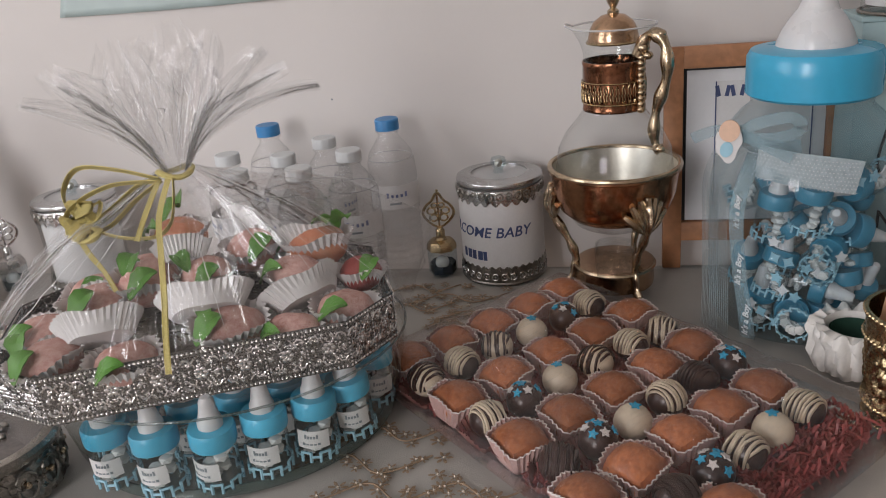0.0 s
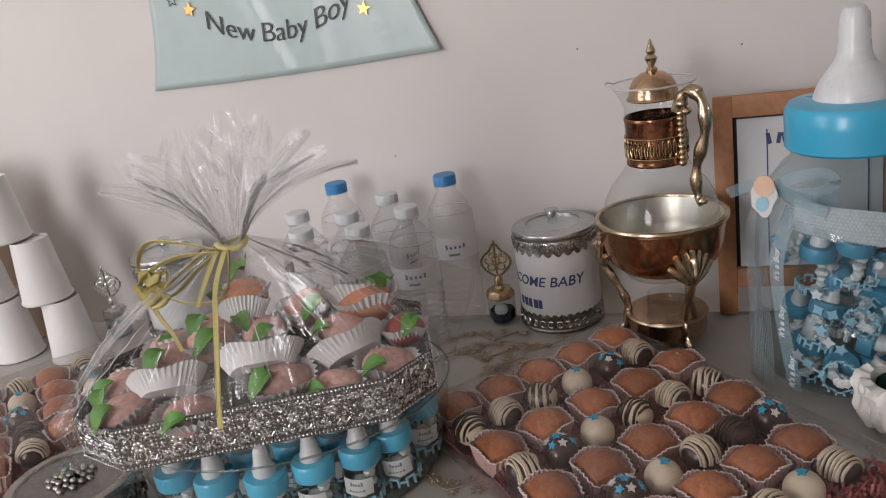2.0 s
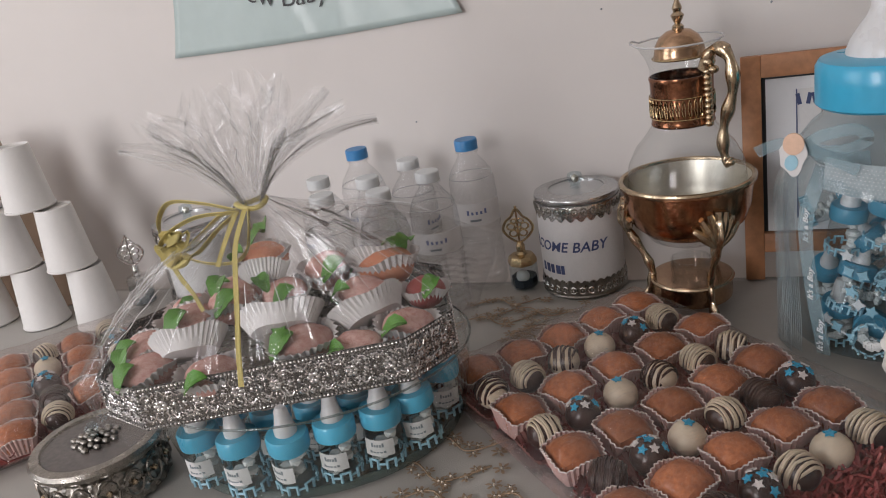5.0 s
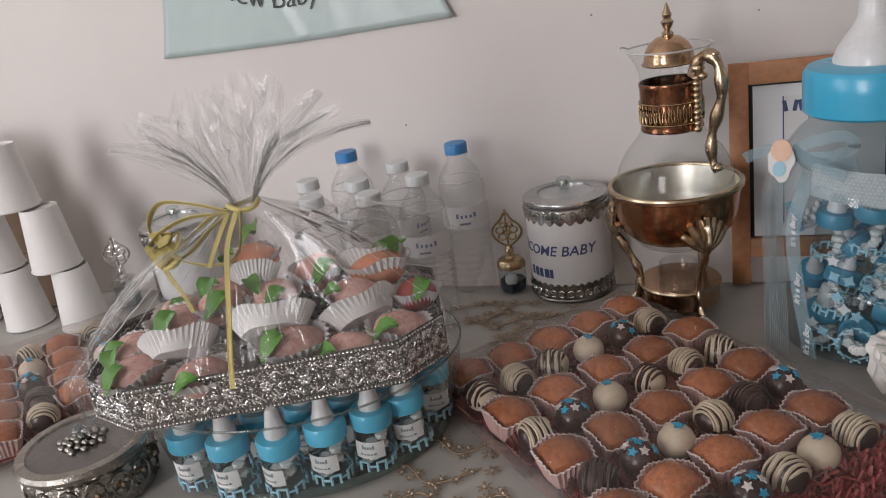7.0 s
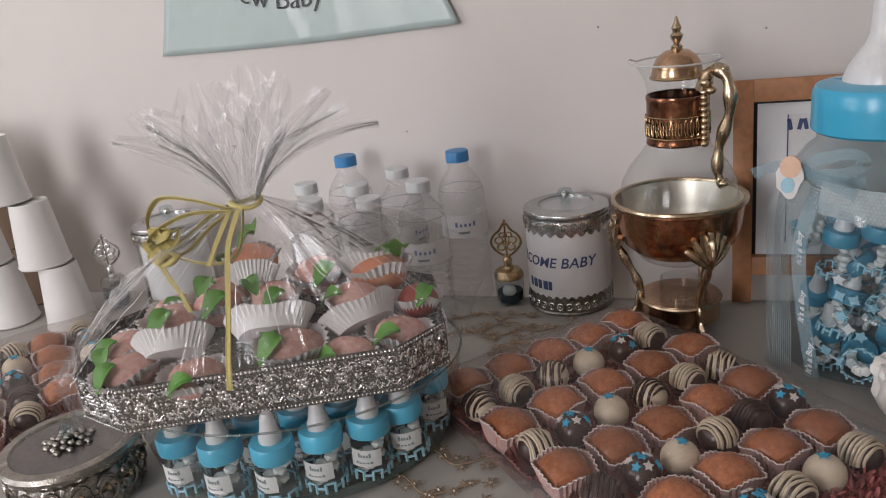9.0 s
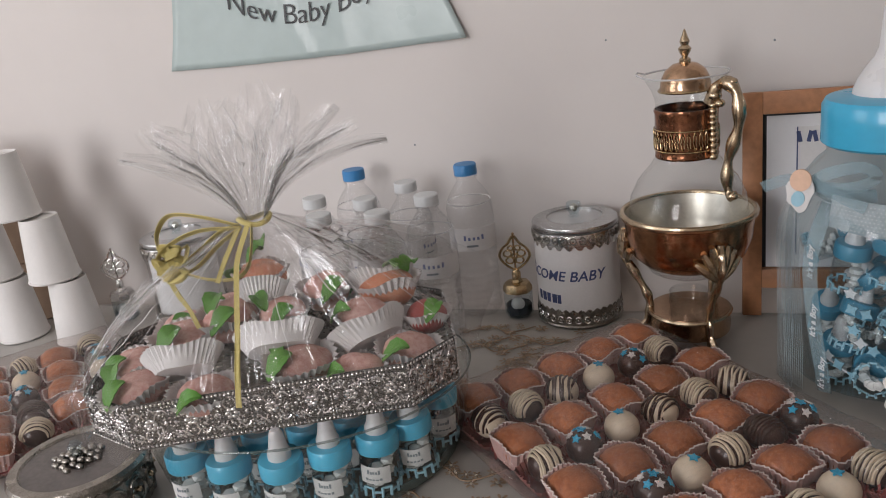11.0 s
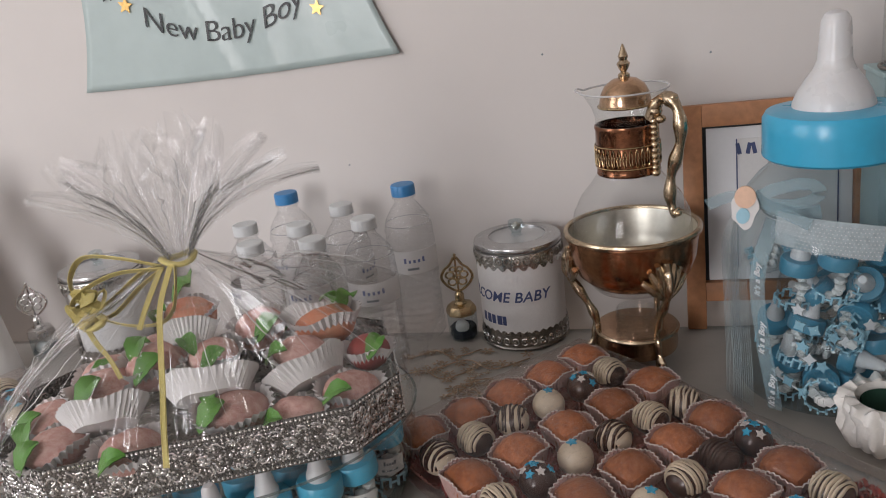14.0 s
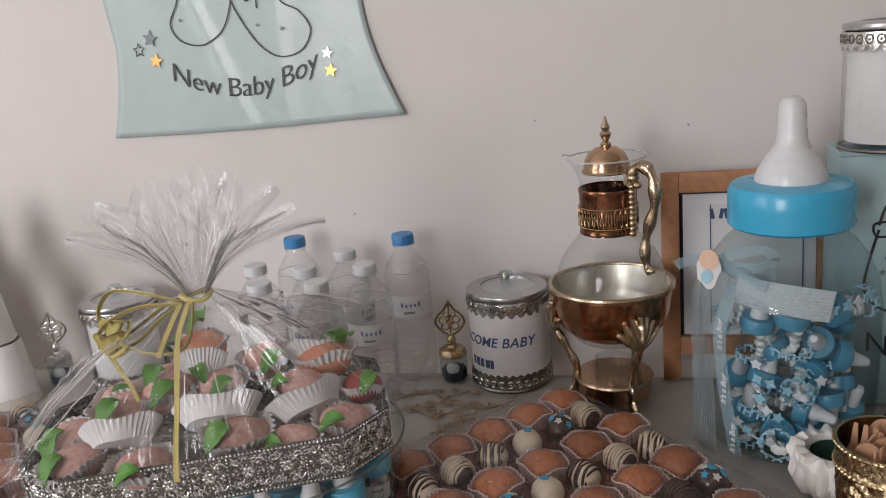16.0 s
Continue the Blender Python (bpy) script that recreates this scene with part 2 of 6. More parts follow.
M_LACE = mat("glitter_lace", (0.44, 0.52, 0.55), 0.5, vary=0.3, scale=250, bump=0.8, bscale=900)


# ---- building helpers ----
def part(name, bm, material, parent=None, label="", smooth=True):
    me = bpy.data.meshes.new(name)
    bmesh.ops.recalc_face_normals(bm, faces=bm.faces)
    bm.to_mesh(me)
    bm.free()
    if smooth:
        me.shade_smooth()
        me.set_sharp_from_angle(angle=radians(38))
    me.materials.append(material)
    ob = new(name, me)
    if parent:
        ob.parent = parent
    if label:
        ob["label"] = label
    return ob


def thing(name, m, label, category, group=""):
    ob = new(name)
    ob.empty_display_size = 0.02
    ob.matrix_world = m
    return tagged(ob, label, category, group)


def box(sx, sy, sz, at=(0, 0, 0), bevel=0.0, rot=None, bm=None):
    """A bevelled block, centred in x and y, standing on at."""
    bm = bm or bmesh.new()
    g = bmesh.ops.create_cube(bm, size=1.0)
    m = Matrix.Translation(at) @ (rot or Matrix()) @ Matrix.Diagonal((sx, sy, sz, 1)) @ Matrix.Translation((0, 0, 0.5))
    bmesh.ops.transform(bm, matrix=m, verts=g["verts"])
    if bevel:
        es = list({e for v in g["verts"] for e in v.link_edges})
        bmesh.ops.bevel(bm, geom=es, offset=bevel, segments=2, affect="EDGES", profile=0.6)
    return bm


def lathe(profile, seg=32, wob=None, sx=1.0, sy=1.0, bm=None, m=None):
    """Turn (radius, height) points about z; wob(angle, k, r, z) gives a new (r, z)."""
    bm = bm or bmesh.new()
    rings = []
    for k, (r, z) in enumerate(profile):
        if r < 1e-6:
            rings.append([bm.verts.new((0, 0, z))])
            continue
        ring = []
        for i in range(seg):
            a = 2 * math.pi * i / seg
            rr, zz = wob(a, k, r, z) if wob else (r, z)
            ring.append(bm.verts.new((rr * math.cos(a) * sx, rr * math.sin(a) * sy, zz)))
        rings.append(ring)
    for a, b in zip(rings, rings[1:]):
        for i in range(seg):
            j = (i + 1) % seg
            f = [a[i % len(a)], a[j % len(a)], b[j % len(b)], b[i % len(b)]]
            f = list(dict.fromkeys(f))
            if len(f) > 2:
                bm.faces.new(f)
    if m is not None:
        bmesh.ops.transform(bm, matrix=m, verts=[v for r in rings for v in r])
    return bm


def spline(pts, n=8, closed=False):
    """Catmull-Rom through the points."""
    P = [Vector(p) for p in pts]
    out = []
    c = len(P)
    for i in range(c if closed else c - 1):
        g = lambda k: P[k % c] if closed else P[max(0, min(c - 1, k))]
        a, b, d, e = g(i - 1), g(i), g(i + 1), g(i + 2)
        for s in range(n):
            t = s / n
            out.append(0.5 * ((2 * b) + (d - a) * t + (2 * a - 5 * b + 4 * d - e) * t * t + (3 * b - a - 3 * d + e) * t ** 3))
    if not closed:
        out.append(P[-1])
    return out


def tube(pts, rad, seg=8, closed=False, bm=None, flat=1.0, up=(0, 0, 1)):
    """A round or flattened bar along points; rad may be a number or a function of 0..1."""
    bm = bm or bmesh.new()
    n = len(pts)
    rings = []
    upv = Vector(up)
    for i, p in enumerate(pts):
        a = pts[(i - 1) % n] if closed or i else p
        b = pts[(i + 1) % n] if closed or i < n - 1 else p
        d = (Vector(b) - Vector(a)).normalized()
        s = d.cross(upv)
        s = s.normalized() if s.length > 1e-3 else Vector((1, 0, 0))
        u = s.cross(d)
        r = rad(i / max(1, n - 1)) if callable(rad) else rad
        rings.append([bm.verts.new(Vector(p) + r * (math.cos(2 * math.pi * k / seg) * s + flat * math.sin(2 * math.pi * k / seg) * u)) for k in range(seg)])
    for i in range(n if closed else n - 1):
        A, B = rings[i], rings[(i + 1) % n]
        for k in range(seg):
            bm.faces.new((A[k], A[(k + 1) % seg], B[(k + 1) % seg], B[k]))
    if not closed:
        bm.faces.new(rings[0][::-1]), bm.faces.new(rings[-1])
    return bm


def ball(r, at=(0, 0, 0), sc=(1, 1, 1), bm=None, sub=2, rot=None):
    bm = bm or bmesh.new()
    g = bmesh.ops.create_icosphere(bm, subdivisions=sub, radius=r)
    bmesh.ops.transform(bm, matrix=Matrix.Translation(at) @ (rot or Matrix()) @ Matrix.Diagonal((*sc, 1)), verts=g["verts"])
    return bm


def strip(pts, width, thick=0.0006, bm=None, wide=None):
    """A ribbon of some thickness along points; wide(i) gives the way across."""
    bm = bm or bmesh.new()
    n, rows = len(pts), []
    for i, p in enumerate(pts):
        d = (Vector(pts[min(n - 1, i + 1)]) - Vector(pts[max(0, i - 1)])).normalized()
        w = Vector(wide(i / (n - 1)) if wide else (0, 0, 1))
        w = (w - d * w.dot(d)).normalized() * width / 2
        nn = d.cross(w).normalized() * thick / 2
        p = Vector(p)
        rows.append([bm.verts.new(q) for q in (p - w - nn, p + w - nn, p + w + nn, p - w + nn)])
    for a, b in zip(rows, rows[1:]):
        for k in range(4):
            bm.faces.new((a[k], a[(k + 1) % 4], b[(k + 1) % 4], b[k]))
    bm.faces.new(rows[0][::-1]), bm.faces.new(rows[-1])
    return bm


def plate(outline, thick, m=None, bm=None):
    """A flat piece with the given (x, y) outline and thickness upward in z."""
    bm = bm or bmesh.new()
    a = [bm.verts.new((x, y, 0)) for x, y in outline]
    b = [bm.verts.new((x, y, thick)) for x, y in outline]
    n = len(a)
    bm.faces.new(a[::-1]), bm.faces.new(b)
    for i in range(n):
        bm.faces.new((a[i], a[(i + 1) % n], b[(i + 1) % n], b[i]))
    if m is not None:
        bmesh.ops.transform(bm, matrix=m, verts=a + b)
    return bm


def star_outline(r, inner=0.45, k=5, turn=0.0):
    return [((r if i % 2 == 0 else r * inner) * math.sin(math.pi * i / k + turn), (r if i % 2 == 0 else r * inner) * math.cos(math.pi * i / k + turn)) for i in range(2 * k)]


def letters(text, size, depth=0.0004, shear=0.0, bend=None, space=1.0, bold=0.012):
    """Solid lettering in the x-z plane facing -y, centred; bend maps each vertex."""
    cu = bpy.data.curves.new("lettering", "FONT")
    cu.offset = size * bold
    cu.body, cu.size, cu.extrude, cu.align_x, cu.shear, cu.space_character = text, size, depth, "CENTER", shear, space
    ob = bpy.data.objects.new("lettering", cu)
    scene.collection.objects.link(ob)
    me = bpy.data.meshes.new_from_object(ob.evaluated_get(bpy.context.evaluated_depsgraph_get()))
    bm = bmesh.new()
    bm.from_mesh(me)
    bpy.data.objects.remove(ob)
    bpy.data.meshes.remove(me)
    bmesh.ops.triangulate(bm, faces=bm.faces)
    for v in bm.verts:
        x, y, z = v.co
        v.co = bend(Vector((x, -z, y))) if bend else Vector((x, -z, y))
    return bm


def round_cyl(r, a0=0.0):
    """Bend the x-z plane round an upright cylinder of radius r; x = 0 faces the angle a0."""
    def f(v):
        a = a0 + v.x / r
        rr = r - v.y
        return Vector((rr * math.cos(a), rr * math.sin(a), v.z))
    return f


def curved_patch(r, a0, a1, z0, z1, n=12, thick=0.0005):
    bm = bmesh.new()
    rows = []
    for i in range(n + 1):
        a = a0 + (a1 - a0) * i / n
        rows.append([bm.verts.new((q * math.cos(a), q * math.sin(a), z)) for q, z in ((r, z0), (r + thick, z0), (r + thick, z1), (r, z1))])
    for a, b in zip(rows, rows[1:]):
        for k in range(4):
            bm.faces.new((a[k], a[(k + 1) % 4], b[(k + 1) % 4], b[k]))
    bm.faces.new(rows[0]), bm.faces.new(rows[-1][::-1])
    return bm


def structure(name, bm, material, label, smooth=False):
    return tagged(part(name, bm, material, smooth=smooth), label, kind="structure")


# ---- the room ----
WALL = 0.046                                   # the wall stands a little behind the table
# unseen west wall set near and east wall far, to weight the bounce
X0, X1, Y0, FLOOR, CEIL = -2.2, 3.4, -3.3, -0.8, 1.75
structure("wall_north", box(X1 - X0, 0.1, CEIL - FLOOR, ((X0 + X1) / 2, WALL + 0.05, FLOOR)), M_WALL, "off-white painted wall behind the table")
# the side wall is cut open for the added fill lamp
bm = bmesh.new()
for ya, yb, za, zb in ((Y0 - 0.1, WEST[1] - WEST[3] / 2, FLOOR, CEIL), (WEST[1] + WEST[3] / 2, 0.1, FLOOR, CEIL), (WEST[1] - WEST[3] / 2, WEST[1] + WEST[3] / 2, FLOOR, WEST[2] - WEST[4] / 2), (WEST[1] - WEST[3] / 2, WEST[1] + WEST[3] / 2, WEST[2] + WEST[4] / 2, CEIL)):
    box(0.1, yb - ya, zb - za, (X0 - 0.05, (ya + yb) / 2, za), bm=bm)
structure("wall_west", bm, M_BOUNCE, "off-white side wall with an opening added for fill light")
structure("wall_east", box(0.1, -Y0 + 0.2, CEIL - FLOOR, (X1 + 0.05, Y0 / 2, FLOOR)), M_BOUNCE, "plain off-white side wall")
wx, wz, ww, wh = WIN[0], WIN[2], WIN[3], WIN[4]
bm = bmesh.new()
for xa, xb, za, zb in ((X0, wx - ww / 2, FLOOR, CEIL), (wx + ww / 2, X1, FLOOR, CEIL), (wx - ww / 2, wx + ww / 2, FLOOR, wz - wh / 2), (wx - ww / 2, wx + ww / 2, wz + wh / 2, CEIL)):
    box(xb - xa, 0.1, zb - za, ((xa + xb) / 2, Y0 - 0.05, za), bm=bm)
structure("wall_south", bm, M_BOUNCE, "off-white wall with the window opening")
structure("ceiling", box(X1 - X0 + 0.2, -Y0 + 0.3, 0.1, ((X0 + X1) / 2, Y0 / 2, CEIL)), M_CEIL, "plain white ceiling")
structure("floor", box(X1 - X0 + 0.2, -Y0 + 0.3, 0.1, ((X0 + X1) / 2, Y0 / 2, FLOOR - 0.1)), M_FLOOR, "pale brown wooden floor, lightened for bounce light")
# the side wall's window is unseen, added to hold the fill lamp
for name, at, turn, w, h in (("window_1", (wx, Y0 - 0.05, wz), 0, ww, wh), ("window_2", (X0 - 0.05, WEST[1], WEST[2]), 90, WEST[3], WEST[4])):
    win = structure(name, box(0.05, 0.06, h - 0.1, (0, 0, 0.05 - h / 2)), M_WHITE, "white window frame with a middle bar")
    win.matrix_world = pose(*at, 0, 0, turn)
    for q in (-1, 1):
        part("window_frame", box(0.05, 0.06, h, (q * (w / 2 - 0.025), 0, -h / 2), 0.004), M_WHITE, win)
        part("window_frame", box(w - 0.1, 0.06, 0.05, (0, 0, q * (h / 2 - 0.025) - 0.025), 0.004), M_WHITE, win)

# small nail holes in the plaster
for x, z in ((-0.230, 0.228), (0.042, 0.347), (0.238, 0.329)):
    structure("wall_hole", ball(0.0015, (x, WALL, z), sub=1), M_GREYINK, "tiny dark nail hole in the plaster")

# ---- the table and its cloth ----
TX0, TX1, TY0 = -1.36, 0.95, -0.62
tb = thing("table", pose((TX0 + TX1) / 2, TY0 / 2 - 0.005, FLOOR), "dark wooden table under a cream cloth, against the wall", "table")
tw, td = TX1 - TX0, -TY0 - 0.03
part("tabletop", box(tw, td, 0.03, (0, 0, -FLOOR - 0.034), 0.004), M_OAK, tb)
for sx in (-1, 1):
    for sy in (-1, 1):
        part("leg", box(0.06, 0.06, -FLOOR - 0.034, (sx * (tw / 2 - 0.06), sy * (td / 2 - 0.06), 0), 0.005), M_OAK, tb)
bm = bmesh.new()
nx, ny = 165, 50
grid = []
for j in range(ny + 1):
    for i in range(nx + 1):
        x, y = TX0 - 0.01 + (tw + 0.02) * i / nx, -0.004 + (TY0 + 0.004) * j / ny
        edge = min(1, (j / ny) * 4)
        z = -0.0018 + 0.0016 * noise.noise((x * 7, y * 11, 0)) * edge
        grid.append(bm.verts.new((x, y, min(z, -0.0002))))
    # the front edge hangs down in soft folds
for j in range(1, 9):
    for i in range(nx + 1):
        x = TX0 - 0.01 + (tw + 0.02) * i / nx
        grid.append(bm.verts.new((x, TY0 - 0.006 - 0.012 * (0.5 + 0.5 * math.sin(x * 38)) * j / 8, -0.03 * j)))
for j in range(ny + 8):
    for i in range(nx):
        a = j * (nx + 1) + i
        bm.faces.new((grid[a], grid[a + 1], grid[a + nx + 2], grid[a + nx + 1]))
cloth = tagged(part("tablecloth", bm, M_CLOTH), "cream satin tablecloth with gold thread flowers", "tablecloth")
so = cloth.modifiers.new("thickness", "SOLIDIFY")
so.thickness, so.offset = 0.0015, -1


def flower(r):
    bm = bmesh.new()
    for k in range(6):
        a = k * math.pi / 3 + random.uniform(-0.2, 0.2)
        ball(r * 0.42, (r * 0.6 * math.cos(a), r * 0.6 * math.sin(a), 0.0006), (1, 0.45, 0.07), bm, 1, Matrix.Rotation(a, 4, "Z"))
    return bm


rnd = random.Random(3)
sprigs = [(-0.105, -0.129, 0.05), (-0.05, -0.105, 0.06), (-0.02, -0.15, 0.05), (-0.10, -0.075, 0.045), (-0.072, -0.39, 0.05), (-0.088, -0.435, 0.06), (0.015, -0.465, 0.05), (-0.06, -0.47, 0.05), (-0.04, -0.17, 0.04), (-0.075, -0.33, 0.04)]
meshes = []
for cx, cy, sp in sprigs:
    stem = [(cx - sp, cy - 0.2 * sp, 0.0006), (cx - 0.3 * sp, cy + 0.25 * sp, 0.0008), (cx + 0.3 * sp, cy - 0.15 * sp, 0.0008), (cx + sp, cy + 0.3 * sp, 0.0006)]
    part("embroidered_stem", tube(spline(stem, 8), 0.0009, 5), M_GOLDTHREAD, cloth)
    for q in spline(stem, 5):
        f = part("embroidered_flower", flower(0.0055 + 0.004 * rnd.random()), M_GOLDTHREAD, cloth)
        f.location = (q.x + rnd.uniform(-0.012, 0.012), q.y + rnd.uniform(-0.012, 0.012), 0.0004)
        part("bead", ball(0.0016, (f.location.x, f.location.y, 0.0014), sub=1), M_BEAD, cloth)


def lace_band(r, z0, z1, teeth, down=True, thick=0.0012, amp=0.004):
    """A pierced-looking metal lace band with scallops on one edge and raised scrolls."""
    def wob(a, k, rr, z):
        s = abs(math.sin(a * teeth / 2))
        if k in (0, 1) and down:
            z = z0 - amp * s + (0 if k else 0)
        if k in (4, 5) and not down:
            z = z1 + amp * s
        bumpy = 0.0009 * math.sin(a * teeth * 2) * math.sin((z - z0) / (z1 - z0) * 9) if k in (1, 2, 3, 4) else 0
        return rr + bumpy, z
    zm = (z0 + z1) / 2
    return lathe([(r, z0), (r + thick, z0), (r + thick * 1.6, zm - 0.2 * (z1 - z0)), (r + thick * 1.6, zm + 0.2 * (z1 - z0)), (r + thick, z1), (r, z1)], 180, wob)


def lace_scrolls(r, zc, count, size):
    bm = bmesh.new()
    for k in range(count):
        a = 2 * math.pi * k / count
        loop = [(r * math.cos(a + size * 0.9 / r * math.cos(t)), r * math.sin(a + size * 0.9 / r * math.cos(t)), zc + size * math.sin(t)) for t in [i * math.pi / 4 for i in range(8)]]
        tube(loop, size * 0.2, 4, True, bm)
        ball(size * 0.32, (r * math.cos(a), r * math.sin(a), zc), bm=bm, sub=1)
    return bm


# ---- canister with paper label ----
def canister(at, turn, words, foot=True):
    c = thing("lidded_canister", pose(*at, 0, 0, turn), "round glass canister with white paper label and silver lace bands" if words else "round glass canister with silver lace bands and glass lid", "canister", "silver-trimmed canisters")
    part("jar", lathe([(0, 0.003), (0.05, 0.003), (0.053, 0.006), (0.053, 0.126), (0.05, 0.128)], 48), M_GLASS, c)
    part("filling", lathe([(0, 0.009), (0.0485, 0.009), (0.0485, 0.116), (0.03, 0.122), (0, 0.123)], 40), M_PAPER, c, "white filling inside the glass")
    if words:
        part("paper_label", lathe([(0.0535, 0.022), (0.0542, 0.022), (0.0542, 0.112), (0.0535, 0.112)], 64), M_PAPER, c, "white paper label with dark blue italic capitals")
        part("lettering", letters("WELCOME BABY", 0.0190, 0.0002, 0.22, lambda v: round_cyl(0.0544, radians(-121))(Vector((v.x, v.y, v.z + 0.0655))), 1.02), M_INKBLUE, c, smooth=False)
        bm = bmesh.new()
        for k, (x, w) in enumerate(((-0.026, 0.006), (-0.017, 0.007), (-0.008, 0.006), (0.001, 0.007), (0.009, 0.005))):
            a = radians(-121) + x / 0.0544
            q = curved_patch(0.0542, a, a + w / 0.0544, 0.034, 0.046, 3, 0.0004)
            me = bpy.data.meshes.new("bars")
            q.to_mesh(me), bm.from_mesh(me), q.free(), bpy.data.meshes.remove(me)
        part("label_bars", bm, M_INKBLUE, c)
    if foot:
        part("bottom_band", lace_band(0.0535, 0.002, 0.022, 34, False), M_DARKSILVER, c, "dark silver lace band")
        part("bottom_filigree", lace_scrolls(0.0557, 0.012, 30, 0.0045), M_SILVER, c)
    part("foot_ring", tube([(0.0545 * math.cos(a), 0.0545 * math.sin(a), 0.0022) for a in [i * math.pi / 24 for i in range(48)]], 0.0021, 6, True), M_DARKSILVER, c)
    part("top_band", lace_band(0.0535, 0.112, 0.126, 26, True, 0.0012, 0.006), M_SILVER, c, "silver lace band with scallops")
    part("top_filigree", lace_scrolls(0.0557, 0.119, 30, 0.0045), M_DARKSILVER, c)
    lid = part("lid", lathe([(0.036, 0.131), (0.05, 0.1285), (0.0545, 0.128), (0.0555, 0.131), (0.0545, 0.134), (0.05, 0.135), (0.036, 0.1365), (0.036, 0.131)], 56), M_SILVERFOIL, c, "silver rimmed glass lid")
    # white film put on the glass to lighten the lid's shaded inside
    part("lid_glass", lathe([(0, 0.1335), (0.036, 0.132), (0.036, 0.134), (0, 0.1355)], 40), M_RIM, lid, "glass centre with a white film that lightens the inside")
    part("knob", lathe([(0, 0.134), (0.008, 0.1345), (0.0055, 0.139), (0.0108, 0.147), (0.009, 0.154), (0, 0.157)], 10), M_GLASSJAR, lid, "faceted clear knob")
    part("knob_core", ball(0.006, (0, 0, 0.147), sub=1), M_SILVERIN, lid)
    return c


canister((-0.003, -0.0115, 0), 0, True)
canister((-0.590, -0.045, 0), 30, False)
canister((0.447, -0.058, 0.307), 70, False, False)


# ---- scent bottles with filigree stoppers ----
def scent(at, turn, metal, dark, label):
    s = thing("scent_bottle", pose(*at, 0, 0, turn), label, "perfume bottle", "scent bottles")
    part("glass_body", lathe([(0, 0.001), (0.017, 0.001), (0.0195, 0.004), (0.0195, 0.04), (0.017, 0.046), (0.008, 0.048), (0.008, 0.05), (0, 0.05)], 8), M_GLASSJAR, s)
    part("liquid", lathe([(0, 0.003), (0.0165, 0.003), (0.0175, 0.006), (0.0175, 0.017), (0, 0.0175)], 8), M_NIGHT if dark else M_GREYINK, s, "dark liquid at the bottom")
    part("white_stone", ball(0.0095, (0.0, -0.012, 0.021), (1, 0.7, 1)), M_PELLET, s, "smooth white stone")
    part("shoulder", lathe([(0.0188, 0.036), (0.0198, 0.036), (0.0198, 0.042), (0.017, 0.0475), (0.0075, 0.0495)], 8), metal, s)
    part("collar", lathe([(0, 0.047), (0.0085, 0.047), (0.0085, 0.05), (0.006, 0.053), (0.006, 0.062), (0.0035, 0.066), (0, 0.066)], 16), metal, s)
    bm = bmesh.new()
    heart = [(0, 0, 0.066), (-0.010, 0, 0.073), (-0.0155, 0, 0.084), (-0.012, 0, 0.094), (-0.006, 0, 0.100), (0, 0, 0.110), (0.006, 0, 0.100), (0.012, 0, 0.094), (0.0155, 0, 0.084), (0.010, 0, 0.073)]
    tube(spline(heart, 4, True), 0.0014, 6, True, bm, up=(0, 1, 0))
    for zc, r, dx in ((0.078, 0.0042, 0.005), (0.087, 0.0042, 0.007), (0.094, 0.003, 0.0035), (0.0835, 0.003, 0.0)):
        for sg in ((-1, 1) if dx else (1,)):
            tube([(sg * dx + r * math.cos(t), 0, zc + r * math.sin(t)) for t in [i * math.pi / 6 for i in range(12)]], 0.0011, 5, True, bm, up=(0, 1, 0))
    tube([(0, 0, 0.064), (0, 0, 0.08), (0, 0, 0.112)], 0.0011, 5, False, bm, up=(0, 1, 0))
    ball(0.0018, (0, 0, 0.1125), bm=bm, sub=1)
    for v in bm.verts:
        v.co.x *= 1.3
        v.co.z = 0.064 + (v.co.z - 0.064) * 1.08
    part("stopper", bm, metal, s, "pierced filigree leaf stopper")


scent((-0.084, -0.023, 0), 8, M_GOLD, True, "small glass scent bottle with gold filigree stopper")
scent((-0.706, -0.060, 0), 25, M_SILVER, False, "small glass scent bottle with silver filigree stopper")


